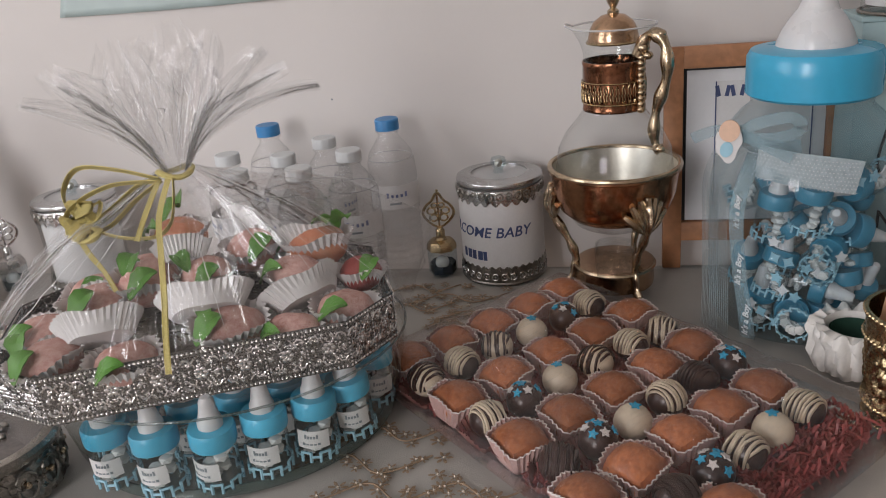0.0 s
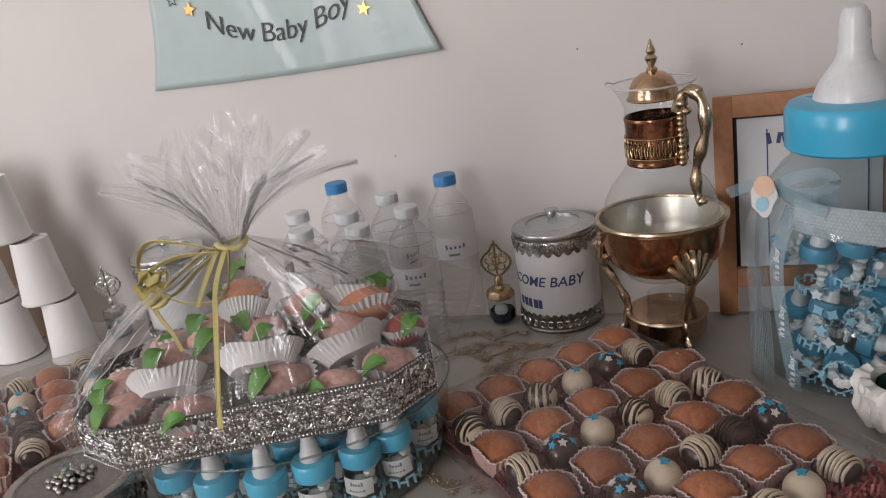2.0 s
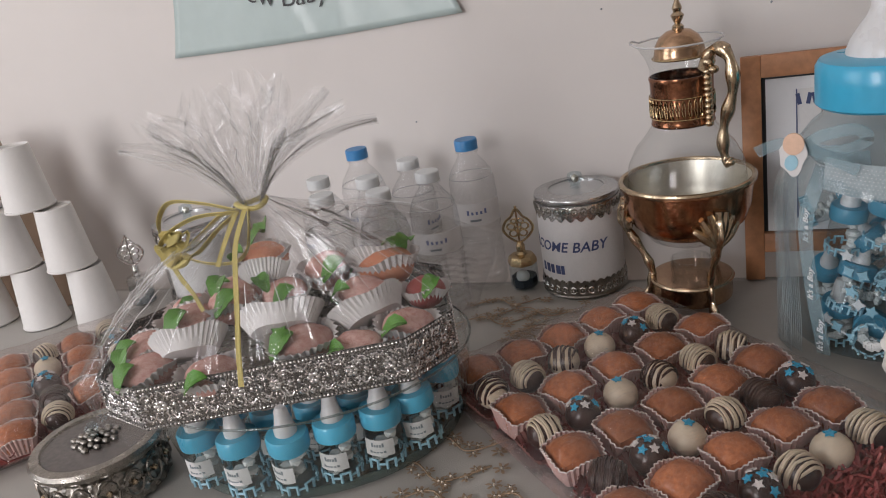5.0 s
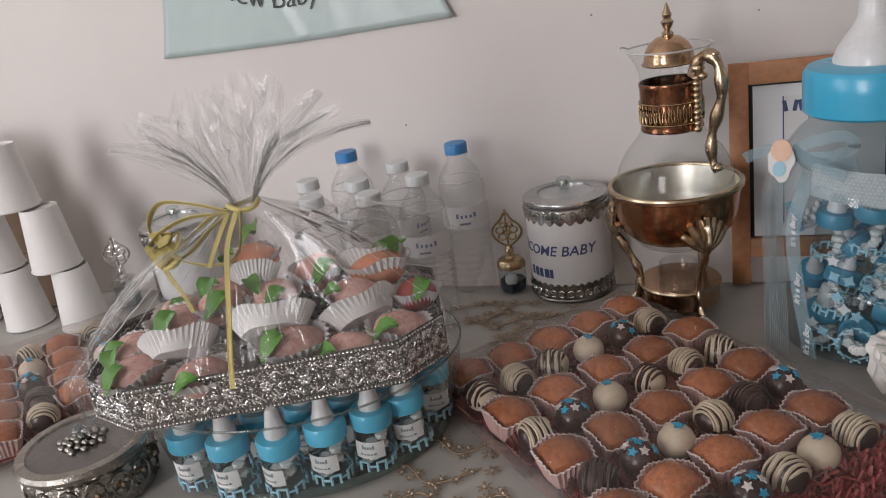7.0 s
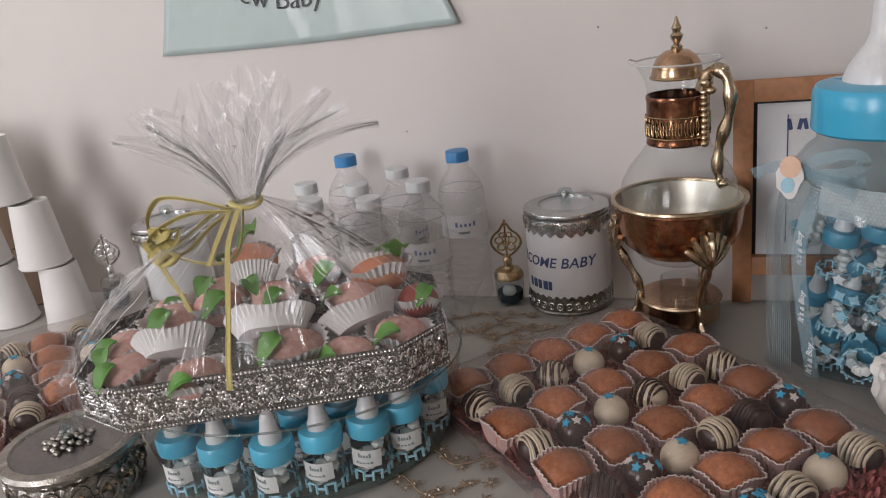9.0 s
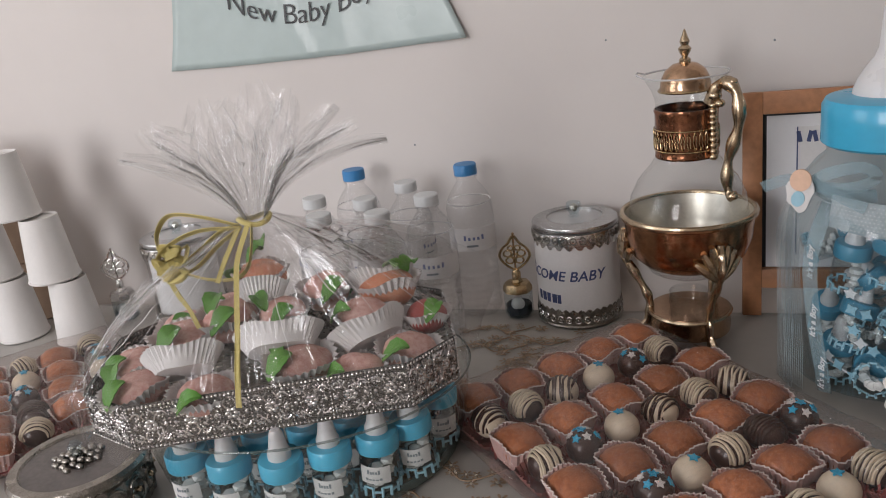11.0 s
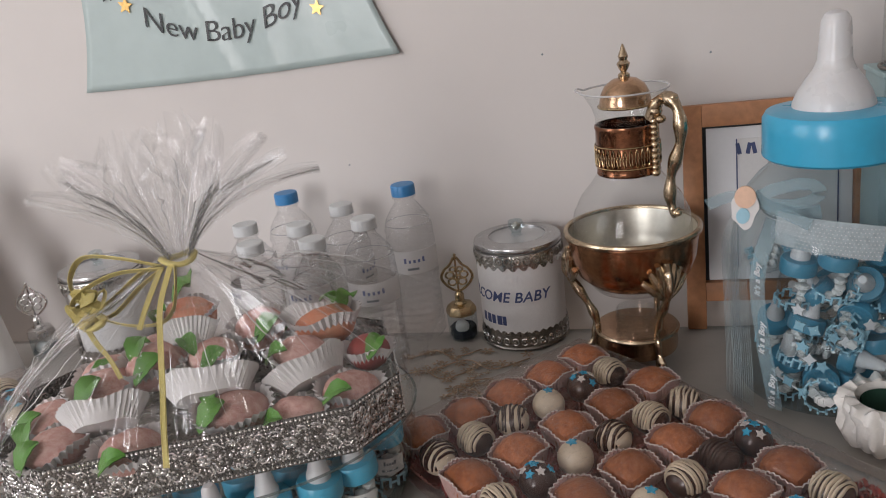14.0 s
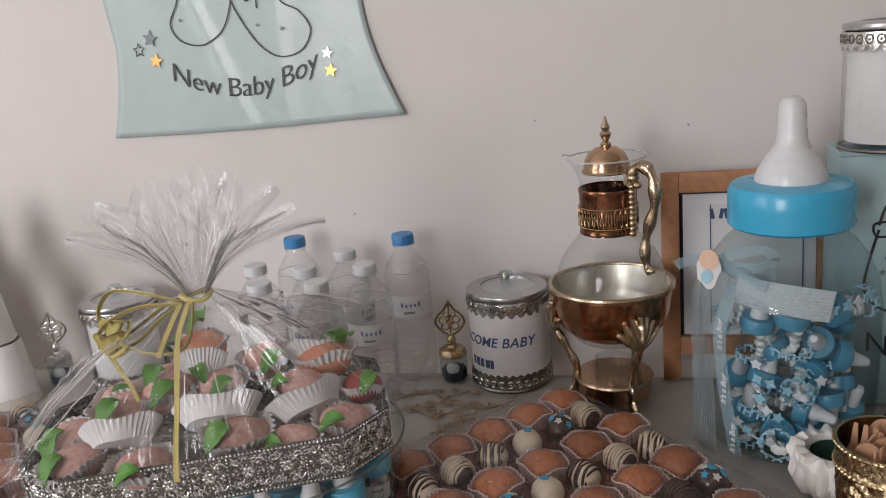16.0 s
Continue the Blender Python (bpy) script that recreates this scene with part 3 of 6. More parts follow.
# ---- water bottles ----
def water_bottle(name_h, capmat, label):
    h = name_h
    k = h / 0.218
    b = thing("water_bottle", pose(0, 0, 0), label, "water bottle", "water bottles by the wall")
    prof = [(0, 0.004), (0.018, 0.002), (0.028, 0.002), (0.0315, 0.008)]
    z = 0.012
    while z < 0.088:
        prof += [(0.0318, z * k), (0.0292, (z + 0.005) * k)]
        z += 0.0105
    prof += [(0.0318, 0.094 * k), (0.0318, 0.142 * k), (0.0305, 0.152 * k), (0.0315, 0.157 * k), (0.028, 0.172 * k), (0.020, 0.185 * k), (0.0135, 0.194 * k), (0.0125, 0.200 * k), (0.0155, 0.2005 * k), (0.0155, 0.2025 * k), (0.0125, 0.203 * k), (0.0125, 0.21 * k)]
    part("bottle", lathe(prof, 40), M_PET, b)
    part("water_line", tube([(0.0288 * math.cos(a), 0.0288 * math.sin(a), 0.166 * k) for a in [i * math.pi / 20 for i in range(40)]], 0.0006, 5, True), M_RIM, b, "level of the clear water")
    bm = lathe([(0.0, 0.2035 * k), (0.0152, 0.2035 * k), (0.0152, 0.2165 * k), (0.0142, 0.218 * k), (0.0, 0.218 * k)], 48, lambda a, kk, r, zz: (r * (1 + (0.02 * (math.sin(a * 24) > 0) if kk in (1, 2) else 0)), zz))
    part("cap", bm, capmat, b, "ribbed screw cap")
    lab = part("paper_label", curved_patch(0.0322, radians(-172), radians(-28), 0.102 * k, 0.134 * k, 20), M_PAPER, b, "white paper label with illegible dark marks")
    for i, (x, w, hh) in enumerate(((-0.015, 0.003, 0.013), (-0.009, 0.003, 0.008), (-0.003, 0.003, 0.008), (0.003, 0.003, 0.008), (0.009, 0.003, 0.013))):
        a = radians(-98) + x / 0.033
        part("label_mark", curved_patch(0.0329, a, a + w / 0.033, 0.118 * k, 0.118 * k + hh * 0.5, 2, 0.0003), M_INKPALE, lab)
    part("label_mark", curved_patch(0.0329, radians(-118), radians(-92), 0.108 * k, 0.111 * k, 5, 0.0003), M_GREYINK, lab)
    return b


tall = water_bottle(0.211, M_BLUECAP, "clear plastic water bottle with blue cap and label")
tall.matrix_world = pose(-0.143, -0.010, 0, 0, 0, 30)
copy_thing(tall, pose(-0.304, -0.012, 0, 0, 0, -15))
short = water_bottle(0.193, M_CLEARCAP, "clear plastic water bottle with milky white cap")
short.matrix_world = pose(-0.174, -0.088, 0, 0, 0, 28)
for x, y, a in ((-0.226, -0.022, 80), (-0.254, -0.097, 10), (-0.213, -0.158, 50), (-0.332, -0.085, -30), (-0.288, -0.162, 15)):
    copy_thing(short, pose(x, y, 0, 0, 0, a))

# ---- glass carafe on a copper stand ----
KX, KY = 0.139, -0.082
k = thing("carafe_stand", pose(KX, KY, 0), "copper and brass warming stand with scrolled legs and silvered bowl", "carafe stand")
RB = 0.0725
part("bowl", lathe([(0.03, 0.096), (0.05, 0.1), (0.063, 0.112), (0.0695, 0.13), (RB, 0.156), (RB + 0.0035, 0.158), (RB + 0.0035, 0.162), (RB - 0.001, 0.163)], 64), M_COPPER, k, "polished copper bowl")
part("bowl_lining", lathe([(RB - 0.001, 0.163), (RB - 0.003, 0.158), (0.0665, 0.13), (0.06, 0.115), (0.048, 0.104), (0.03, 0.1), (0.03, 0.096)], 64), M_SILVERIN, k, "silvered inside of the bowl")
part("bowl_rim", tube([((RB + 0.001) * math.cos(a), (RB + 0.001) * math.sin(a), 0.1615) for a in [i * math.pi / 32 for i in range(64)]], 0.0032, 8, True), M_BRASS, k)
base = part("burner_base", lathe([(0, 0.012), (0.04, 0.012), (0.0455, 0.015), (0.0465, 0.022), (0.0455, 0.034), (0.047, 0.037), (0.045, 0.041), (0.03, 0.042), (0.0, 0.038)], 48), M_ROSE, k, "round copper burner base")
part("burner_cup", lathe([(0.022, 0.04), (0.024, 0.05), (0.023, 0.062), (0.0215, 0.062), (0.022, 0.05), (0.02, 0.042)], 32), M_GLASS, base)
part("burner_ring", tube([(0.0462 * math.cos(a), 0.0462 * math.sin(a), 0.0385) for a in [i * math.pi / 24 for i in range(48)]], 0.0024, 6, True), M_BRASS, base)
for ang in (-62, 58, 178):
    ca, sa = math.cos(radians(ang)), math.sin(radians(ang))
    pts = [(0.071, 0.128), (0.076, 0.12), (0.074, 0.108), (0.066, 0.09), (0.054, 0.068), (0.047, 0.05), (0.046, 0.034), (0.05, 0.018), (0.058, 0.007), (0.066, 0.003)]
    leg = part("leg", tube(spline([(r * ca, r * sa, z) for r, z in pts], 5), lambda t: 0.0085 - 0.0035 * math.sin(min(1, t * 1.3) * math.pi / 1.2) + 0.001 * math.sin(t * 40), 10, up=(-sa, ca, 0), flat=0.7), M_BRASS, k, "scrolled cast brass leg")
    mount = part("leaf_mount", ball(0.009, (0.0715 * ca, 0.0715 * sa, 0.112), (0.8, 0.8, 1.5)), M_BRASS, leg, "cast acanthus leaf on the leg")
    for q in range(7):
        dt = (q - 3) * 0.125
        ht = 0.141 - 0.0022 * (q - 3) ** 2
        fan = [((0.0735 - 0.004 * abs(q - 3) / 3) * math.cos(radians(ang) + dt * f), (0.0735 - 0.004 * abs(q - 3) / 3) * math.sin(radians(ang) + dt * f), 0.098 + (ht - 0.098) * f) for f in (0.0, 0.35, 0.7, 1.0)]
        part("leaf_rib", tube(spline(fan, 4), lambda t: 0.0028 + 0.0026 * math.sin(t * 3.0), 7), M_BRASS, leg)
    part("foot", ball(0.006, (0.064 * ca, 0.064 * sa, 0.0045), (1.3, 1.0, 0.75)), M_BRASS, leg)

f = thing("glass_carafe", pose(KX, KY, 0), "round glass carafe with engraved brass collar, domed lid and handle", "carafe")
flask = [(0, 0.083), (0.025, 0.083), (0.045, 0.092), (0.058, 0.11), (0.064, 0.135), (0.066, 0.16), (0.063, 0.182), (0.054, 0.2), (0.042, 0.214), (0.035, 0.224), (0.0325, 0.235), (0.0325, 0.288), (0.036, 0.3), (0.044, 0.3135), (0.046, 0.316)]
part("flask", lathe(flask, 64), M_GLASS, f)
part("flask_rim", tube([(0.046 * math.cos(a) * (1.12 if abs(a - math.pi) < 0.3 else 1), 0.046 * math.sin(a), 0.316 + (0.003 if abs(a - math.pi) < 0.3 else 0)) for a in [i * math.pi / 28 for i in range(56)]], 0.0011, 6, True), M_RIM, f)


def collar_wob(a, kk, r, z):
    if 4 <= kk <= 12:
        return r + 0.0011 * abs(math.sin(a * 17)) * math.sin((kk - 4) / 8 * math.pi), z
    return r + 0.0003 * math.sin(a * 9 + kk), z


col = part("collar", lathe([(0.0325, 0.226), (0.0338, 0.226), (0.0345, 0.228), (0.0338, 0.23)] + [(0.0338, 0.238 + 0.018 * i / 8) for i in range(9)] + [(0.0338, 0.264), (0.0338, 0.275), (0.0345, 0.278), (0.0338, 0.28), (0.0325, 0.28)], 136, collar_wob), M_COLLAR, f, "engraved copper collar round the neck")
for i in range(34):
    a = i * 2 * math.pi / 34
    part("engraved_loop", tube([((0.0348) * math.cos(a + 0.05 * math.sin(t)), 0.0348 * math.sin(a + 0.05 * math.sin(t)), 0.247 + 0.0095 * math.cos(t)) for t in [j * math.pi / 4 for j in range(8)]], 0.0008, 4, True), M_GOLD, col)
for zz in (0.2355, 0.2585):
    part("engraved_line", tube([(0.0347 * math.cos(a), 0.0347 * math.sin(a), zz) for a in [j * math.pi / 24 for j in range(48)]], 0.0008, 4, True), M_GOLD, col)
lid = part("lid", lathe([(0.0, 0.2975), (0.027, 0.2975), (0.0288, 0.299), (0.0272, 0.301), (0.027, 0.304), (0.0255, 0.312), (0.021, 0.3205), (0.013, 0.3265), (0.005, 0.3285), (0, 0.3285)], 48), M_ROSE, f, "domed rose brass lid")
part("finial", lathe([(0.006, 0.328), (0.0065, 0.331), (0.003, 0.334), (0.0055, 0.338), (0.0072, 0.3425), (0.004, 0.346), (0.0055, 0.35), (0.003, 0.356), (0.001, 0.362), (0, 0.363)], 14), M_BRASS, lid)
part("lid_rim", tube([(0.0285 * math.cos(a), 0.0285 * math.sin(a), 0.2992) for a in [i * math.pi / 20 for i in range(40)]], 0.0013, 6, True), M_GOLD, lid)
ha = radians(-38)
hc, hs = math.cos(ha), math.sin(ha)
hp = [(0.032, 0.286), (0.04, 0.302), (0.052, 0.308), (0.063, 0.3), (0.0675, 0.284), (0.067, 0.264), (0.0605, 0.244), (0.0545, 0.225), (0.0525, 0.205), (0.0555, 0.19), (0.061, 0.186)]
handle = part("handle", tube(spline([(r * hc, r * hs, z) for r, z in hp], 6), lambda t: 0.0070 + 0.0013 * math.sin(t * 34) * (t > 0.1) - 0.0016 * t, 12, up=(-hs, hc, 0)), M_BRASS, f, "scrolled cast brass handle")
for r_, z_, q_ in [(0.06, 0.309, 0.0058), (0.061, 0.187, 0.0056), (0.038, 0.294, 0.008), (0.044, 0.286, 0.0062)] + [(0.0355, 0.228 + 0.0062 * i, 0.0058) for i in range(11)]:
    part("handle_bead", ball(q_, (r_ * hc, r_ * hs, z_), (0.95, 0.95, 0.75)), M_BRASS, handle)

for r_, z_, dr, dz in ((0.0685, 0.28, 0.006, 0.01), (0.063, 0.25, 0.004, 0.011), (0.054, 0.222, -0.005, 0.01), (0.0535, 0.2, -0.004, -0.009)):
    part("handle_leaf", tube(spline([((r_ + dr * u * 0.6) * hc, (r_ + dr * u * 0.6) * hs, z_ + dz * u) for u in (0, 0.4, 0.8, 1.1)], 4), lambda t: 0.0042 * (1 - 0.75 * t), 7), M_BRASS, handle)

# ---- pine picture frame leaning on the wall ----
fr = thing("picture_frame", pose(0.199, -0.010, 0.0, -5.5, 0, -1), "pine wood picture frame with white mat, standing on the cloth", "picture frame")
FW, FH, ST = 0.212, 0.275, 0.026
for x in (ST / 2, FW - ST / 2):
    part("stile", box(ST * 0.86, 0.015, FH, (x, 0, 0), 0.0015), M_PINE, fr)
part("rail", box(FW - 2 * ST + 0.004, 0.014, ST, (FW / 2, 0, FH - ST), 0.0015), M_PINE, fr)
part("rail", box(FW - 2 * ST + 0.004, 0.014, 0.024, (FW / 2, 0, 0.036), 0.0015), M_PINE, fr)
# black backing shows beside the mat as the recess's shade line
part("backing", box(FW - 2 * ST + 0.012, 0.003, FH - ST - 0.058, (FW / 2, 0.006, 0.059)), M_BLACK, fr)
mt = part("mat", box(FW - 2 * ST - 0.002, 0.002, FH - ST - 0.064, (FW / 2 + 0.002, 0.003, 0.061)), M_WHITE, fr, "white mat board")
pr = part("print", box(0.11, 0.001, 0.155, (FW / 2 + 0.012, 0.0015, 0.077)), M_PAPER, mt, "pale print with a dark blue outline")
for x, w, z, hh in ((0.0625, 0.0014, 0.077, 0.155), (0.1717, 0.0014, 0.077, 0.155)):
    part("print_line", box(w, 0.0008, hh, (x, 0.0007, z)), M_INKBLUE, pr)
for i in range(5):
    part("print_mark", box(0.0045, 0.0008, 0.013, (0.066 + 0.0085 * i, 0.0007, 0.214), rot=Matrix.Rotation(radians(-12 + 24 * (i % 2)), 4, "Y")), M_INKBLUE, pr)


# ---- the small dropper-shaped favour bottles ----
def favour(label, group, jar=False):
    b = thing("baby_bottle_favour", pose(0, 0, 0), label, "favour bottle", group)
    part("bottle", lathe([(0, 0.001), (0.016, 0.001), (0.0185, 0.004), (0.0185, 0.034), (0.0172, 0.04), (0.0172, 0.045)], 24), M_GLASS, b)
    # caps inside the jar get the blue with shade painted in
    part("cap", lathe([(0, 0.044), (0.0192, 0.044), (0.0198, 0.046), (0.0198, 0.058), (0.0185, 0.0605), (0.011, 0.061), (0, 0.061)], 36, lambda a, kk, r, z: (r * (1 + (0.012 * math.sin(a * 18) if kk in (2, 3) else 0)), z)), M_SKY3 if not jar else M_SKYSHADE, b, "ribbed sky blue cap")
    part("teat", lathe([(0.0105, 0.0605), (0.0105, 0.066), (0.0088, 0.07), (0.0068, 0.08), (0.0062, 0.085), (0.004, 0.089), (0, 0.0895)], 24), M_TEAT, b, "white plastic teat")
    bm = bmesh.new()
    rn = random.Random(5)
    for i in range(7):
        a = rn.uniform(0, 6.28)
        ball(0.0068, (0.009 * math.cos(a), 0.009 * math.sin(a), 0.009 + 0.0048 * i), (1, 1, 0.75), bm, 1)
    part("sweets", bm, M_PELLET, b, "round white sweets inside")
    if not jar:
        lab = part("paper_label", curved_patch(0.0187, radians(-140), radians(-50), 0.017, 0.034, 8), M_PAPER, b, "white paper label with illegible marks")
        for z, a0, a1, hh in ((0.0268, -116, -78, 0.0042), (0.0205, -122, -72, 0.0022)):
            for j in range(5):
                aa = a0 + (a1 - a0) * j / 5
                part("label_mark", curved_patch(0.0193, radians(aa), radians(aa + (a1 - a0) / 7), z, z + hh * (1.0 if j in (0, 4) else 0.6), 2, 0.0002), M_GREYINK, lab)
    bm = bmesh.new()
    for i in range(14):
        a = i * 2 * math.pi / 14
        q = lambda aa, zz: (0.0189 * math.cos(aa), 0.0189 * math.sin(aa), zz)
        tube([q(a, 0.003), q(a, 0.013)], 0.0015, 5, False, bm, up=(math.cos(a), math.sin(a), 0))
        tube([q(a, 0.008 + 0.004 * (i % 2)), q(a + 0.45, 0.008 + 0.004 * (i % 2))], 0.0013, 5, False, bm)
    part("letter_trim", bm, M_PALEBLUE, b, "pale blue cut-out trim round the bottom")
    return b


# ---- oval glass bowl, wrapped tray of sweets on top ----
BX, BY, BA = -0.218, -0.372, 23.4
bowl = thing("glass_bowl", pose(BX, BY, 0, 0, 0, BA), "oval clear glass bowl filled with small blue-capped bottles", "bowl")
OV = 0.80
part("bowl_wall", lathe([(0, 0.001), (0.135, 0.001), (0.145, 0.006), (0.152, 0.03), (0.158, 0.06), (0.1625, 0.088), (0.1645, 0.0905)], 72, sy=OV), M_BOWL, bowl)
part("bowl_foot", tube([(0.138 * math.cos(a), 0.138 * OV * math.sin(a), 0.0046) for a in [i * math.pi / 36 for i in range(72)]], 0.0044, 8, True), M_BOWLEDGE, bowl, "thick greenish glass edge")
part("bowl_rim", tube([(0.1632 * math.cos(a), 0.1632 * OV * math.sin(a), 0.0905) for a in [i * math.pi / 36 for i in range(72)]], 0.0011, 6, True), M_BOWLEDGE, bowl)
fav = favour("small clear bottle with sky blue cap and white teat", "favour bottles in the bowl")
Bm = pose(BX, BY, 0.0052, 0, 0, BA)
spots = [(-0.112, -0.058, 12), (-0.069, -0.088, 5), (-0.024, -0.094, -10), (0.019, -0.092, 10), (0.060, -0.083, 14), (0.098, -0.062, 24), (-0.118, -0.012, 0), (-0.088, -0.024, -20), (-0.045, -0.047, 30), (0.0, -0.048, 5), (0.042, -0.046, -12), (0.084, -0.018, 20), (0.122, -0.018, 40), (-0.06, 0.002, 9), (0.02, 0.0, 3), (0.06, 0.03, 3), (-0.02, 0.045, 0), (0.11, 0.03, 50), (-0.1, 0.04, 0)]
for i, (a, b, r) in enumerate(spots):
    m = Bm @ pose(a, b, 0, random.Random(i).uniform(-3, 3), random.Random(i + 50).uniform(-4, 4), r - BA)
    if i == 0:
        fav.matrix_world = m
    else:
        copy_thing(fav, m)

TRZ = 0.0925
tr = thing("silver_tray", pose(BX, BY, TRZ, 0, 0, BA), "eight-sided embossed silver tray standing on the glass bowl", "tray")
ca0, ca1, cb, ch, cv = -0.186, 0.146, 0.098, 0.046, 0.04
octo = [(ca0 + ch, -cb), (ca1 - ch, -cb), (ca1, -cb + cv), (ca1, cb - cv), (ca1 - ch, cb), (ca0 + ch, cb), (ca0, cb - cv), (ca0, -cb + cv)]
TH = 0.044


def band_points(step):
    out = []
    for i in range(8):
        p, q = Vector((*octo[i], 0)), Vector((*octo[(i + 1) % 8], 0))
        n = max(2, int((q - p).length / step))
        nv = Vector(((q - p).y, -(q - p).x, 0)).normalized()
        out += [(p.lerp(q, j / n), nv, j / n * (q - p).length) for j in range(n)]
    return out


bp = band_points(0.004)
bm = bmesh.new()
cols = [[bm.verts.new((p.x + nv.x * (0.0006 if k in (0, 3) else 0), p.y + nv.y * (0.0006 if k in (0, 3) else 0), z)) for k, z in enumerate((0, 0.005, TH - 0.005, TH))] for p, nv, s in bp]
for i in range(len(cols)):
    a, b = cols[i], cols[(i + 1) % len(cols)]
    for j in range(3):
        bm.faces.new((a[j], b[j], b[j + 1], a[j + 1]))
bd = part("embossed_band", bm, M_BAND, tr, "silver band darkened as the shade in the relief's recesses")
bm = bmesh.new()
for z in (0.0028, TH - 0.0028):
    for p, nv, s in band_points(0.0036):
        ball(0.0015, (p.x + nv.x * 0.001, p.y + nv.y * 0.001, z), bm=bm, sub=1)
bead = part("beading", bm, M_SILVER, bd)
bead["kind"] = "stuff"


def relief(w, seed):
    """One embossed panel: beaded side line, rosette, corner scrolls and sprays, in the x-z plane facing -y."""
    bm = bmesh.new()
    rn = random.Random(seed)
    h0, h1 = 0.006, TH - 0.006
    for i in range(10):
        ball(0.0013, (0.0, -0.0008, h0 + (h1 - h0) * i / 9), bm=bm, sub=1)
    cx, cz = w / 2, TH / 2
    for i in range(6):
        a = i * math.pi / 3
        ball(0.0024, (cx + 0.0038 * math.cos(a), -0.0004, cz + 0.0038 * math.sin(a)), (1, 0.6, 1), bm, 1)
    ball(0.002, (cx, -0.001, cz), bm=bm, sub=1)
    for sx in (-1, 1):
        for sz in (-1, 1):
            ox, oz = cx + sx * w * 0.29, cz + sz * 0.0095
            curl = [(ox + sx * (0.0055 - 0.0009 * q) * math.cos(q * 0.9), -0.0006, oz + sz * (0.0055 - 0.0009 * q) * math.sin(q * 0.9)) for q in range(6)]
            tube(curl, 0.0011, 5, False, bm, up=(0, 1, 0))
            ball(0.0016, (ox, -0.0008, oz), bm=bm, sub=1)
            tube([(cx + sx * 0.004, -0.0004, cz + sz * 0.006), (cx + sx * 0.006, -0.0008, cz + sz * 0.0105), (cx + sx * 0.003, -0.0006, cz + sz * 0.0145)], 0.001, 5, False, bm, up=(0, 1, 0))
        ball(0.0017, (cx + sx * w * 0.38, -0.0008, cz), (1, 0.7, 1.4), bm, 1)
    for q in range(130):
        r = rn.uniform(0.0005, 0.0010)
        ball(r, (rn.uniform(0.06, 0.94) * w, -0.0003, rn.uniform(h0, h1)), (rn.uniform(0.7, 1.6), 0.7, rn.uniform(0.7, 1.5)), bm, 1)
    return bm


for i in range(8):
    p, q = Vector((*octo[i], 0)), Vector((*octo[(i + 1) % 8], 0))
    n = max(1, round((q - p).length / 0.0345))
    ang = math.atan2((q - p).y, (q - p).x)
    for j in range(n):
        pn = part("relief_panel", relief((q - p).length / n, i * 10 + j), M_SILVER, bd, "bright scrolled relief panel")
        pn.matrix_basis = Matrix.Translation(p.lerp(q, j / n)) @ Matrix.Rotation(ang, 4, "Z")
part("tray_floor", plate([(x * 0.985, y * 0.98) for x, y in octo], 0.003), M_DARKSILVER, tr)


# ---- marzipan sweets in paper cases on the tray ----
TM = pose(BX, BY, TRZ, 0, 0, BA)


def fluted(r0, r1, h, n=28, amp=0.0022, squash=1.0, seed=0):
    rn = random.Random(seed)
    ph = rn.uniform(0, 6)
    def wob(a, kk, r, z):
        w = amp * (1 if int(round(a * n * 2 / (2 * math.pi))) % 2 else -1) * (kk / 4)
        return r + w, z + (0.0022 * math.sin(3 * a + ph) + 0.0012 * math.sin(5 * a)) * (kk / 4)
    return lathe([(0, 0), (r0, 0.0), (r0 + (r1 - r0) * 0.35, h * 0.35), (r0 + (r1 - r0) * 0.7, h * 0.7), (r1, h)], n * 2, wob, sy=squash)


def leaf(length, width, curl=0.3):
    bm = bmesh.new()
    rows = []
    for i in range(9):
        t = i / 8
        w = width * math.sin(math.pi * min(1, t * 0.93 + 0.05)) ** 0.8 * (1 + 0.12 * (i % 2))
        z = curl * length * math.sin(t * 2.2) * 0.5
        rows.append([bm.verts.new(p) for p in ((t * length, -w, z + w * 0.35), (t * length, 0, z - 0.0008), (t * length, w, z + w * 0.35))])
    for a, b in zip(rows, rows[1:]):
        for j in range(2):
            bm.faces.new((a[j], a[j + 1], b[j + 1], b[j]))
    g = bmesh.ops.extrude_face_region(bm, geom=bm.faces[:])
    bmesh.ops.translate(bm, vec=(0, 0, 0.0009), verts=[v for v in g["geom"] if isinstance(v, bmesh.types.BMVert)])
    return bm


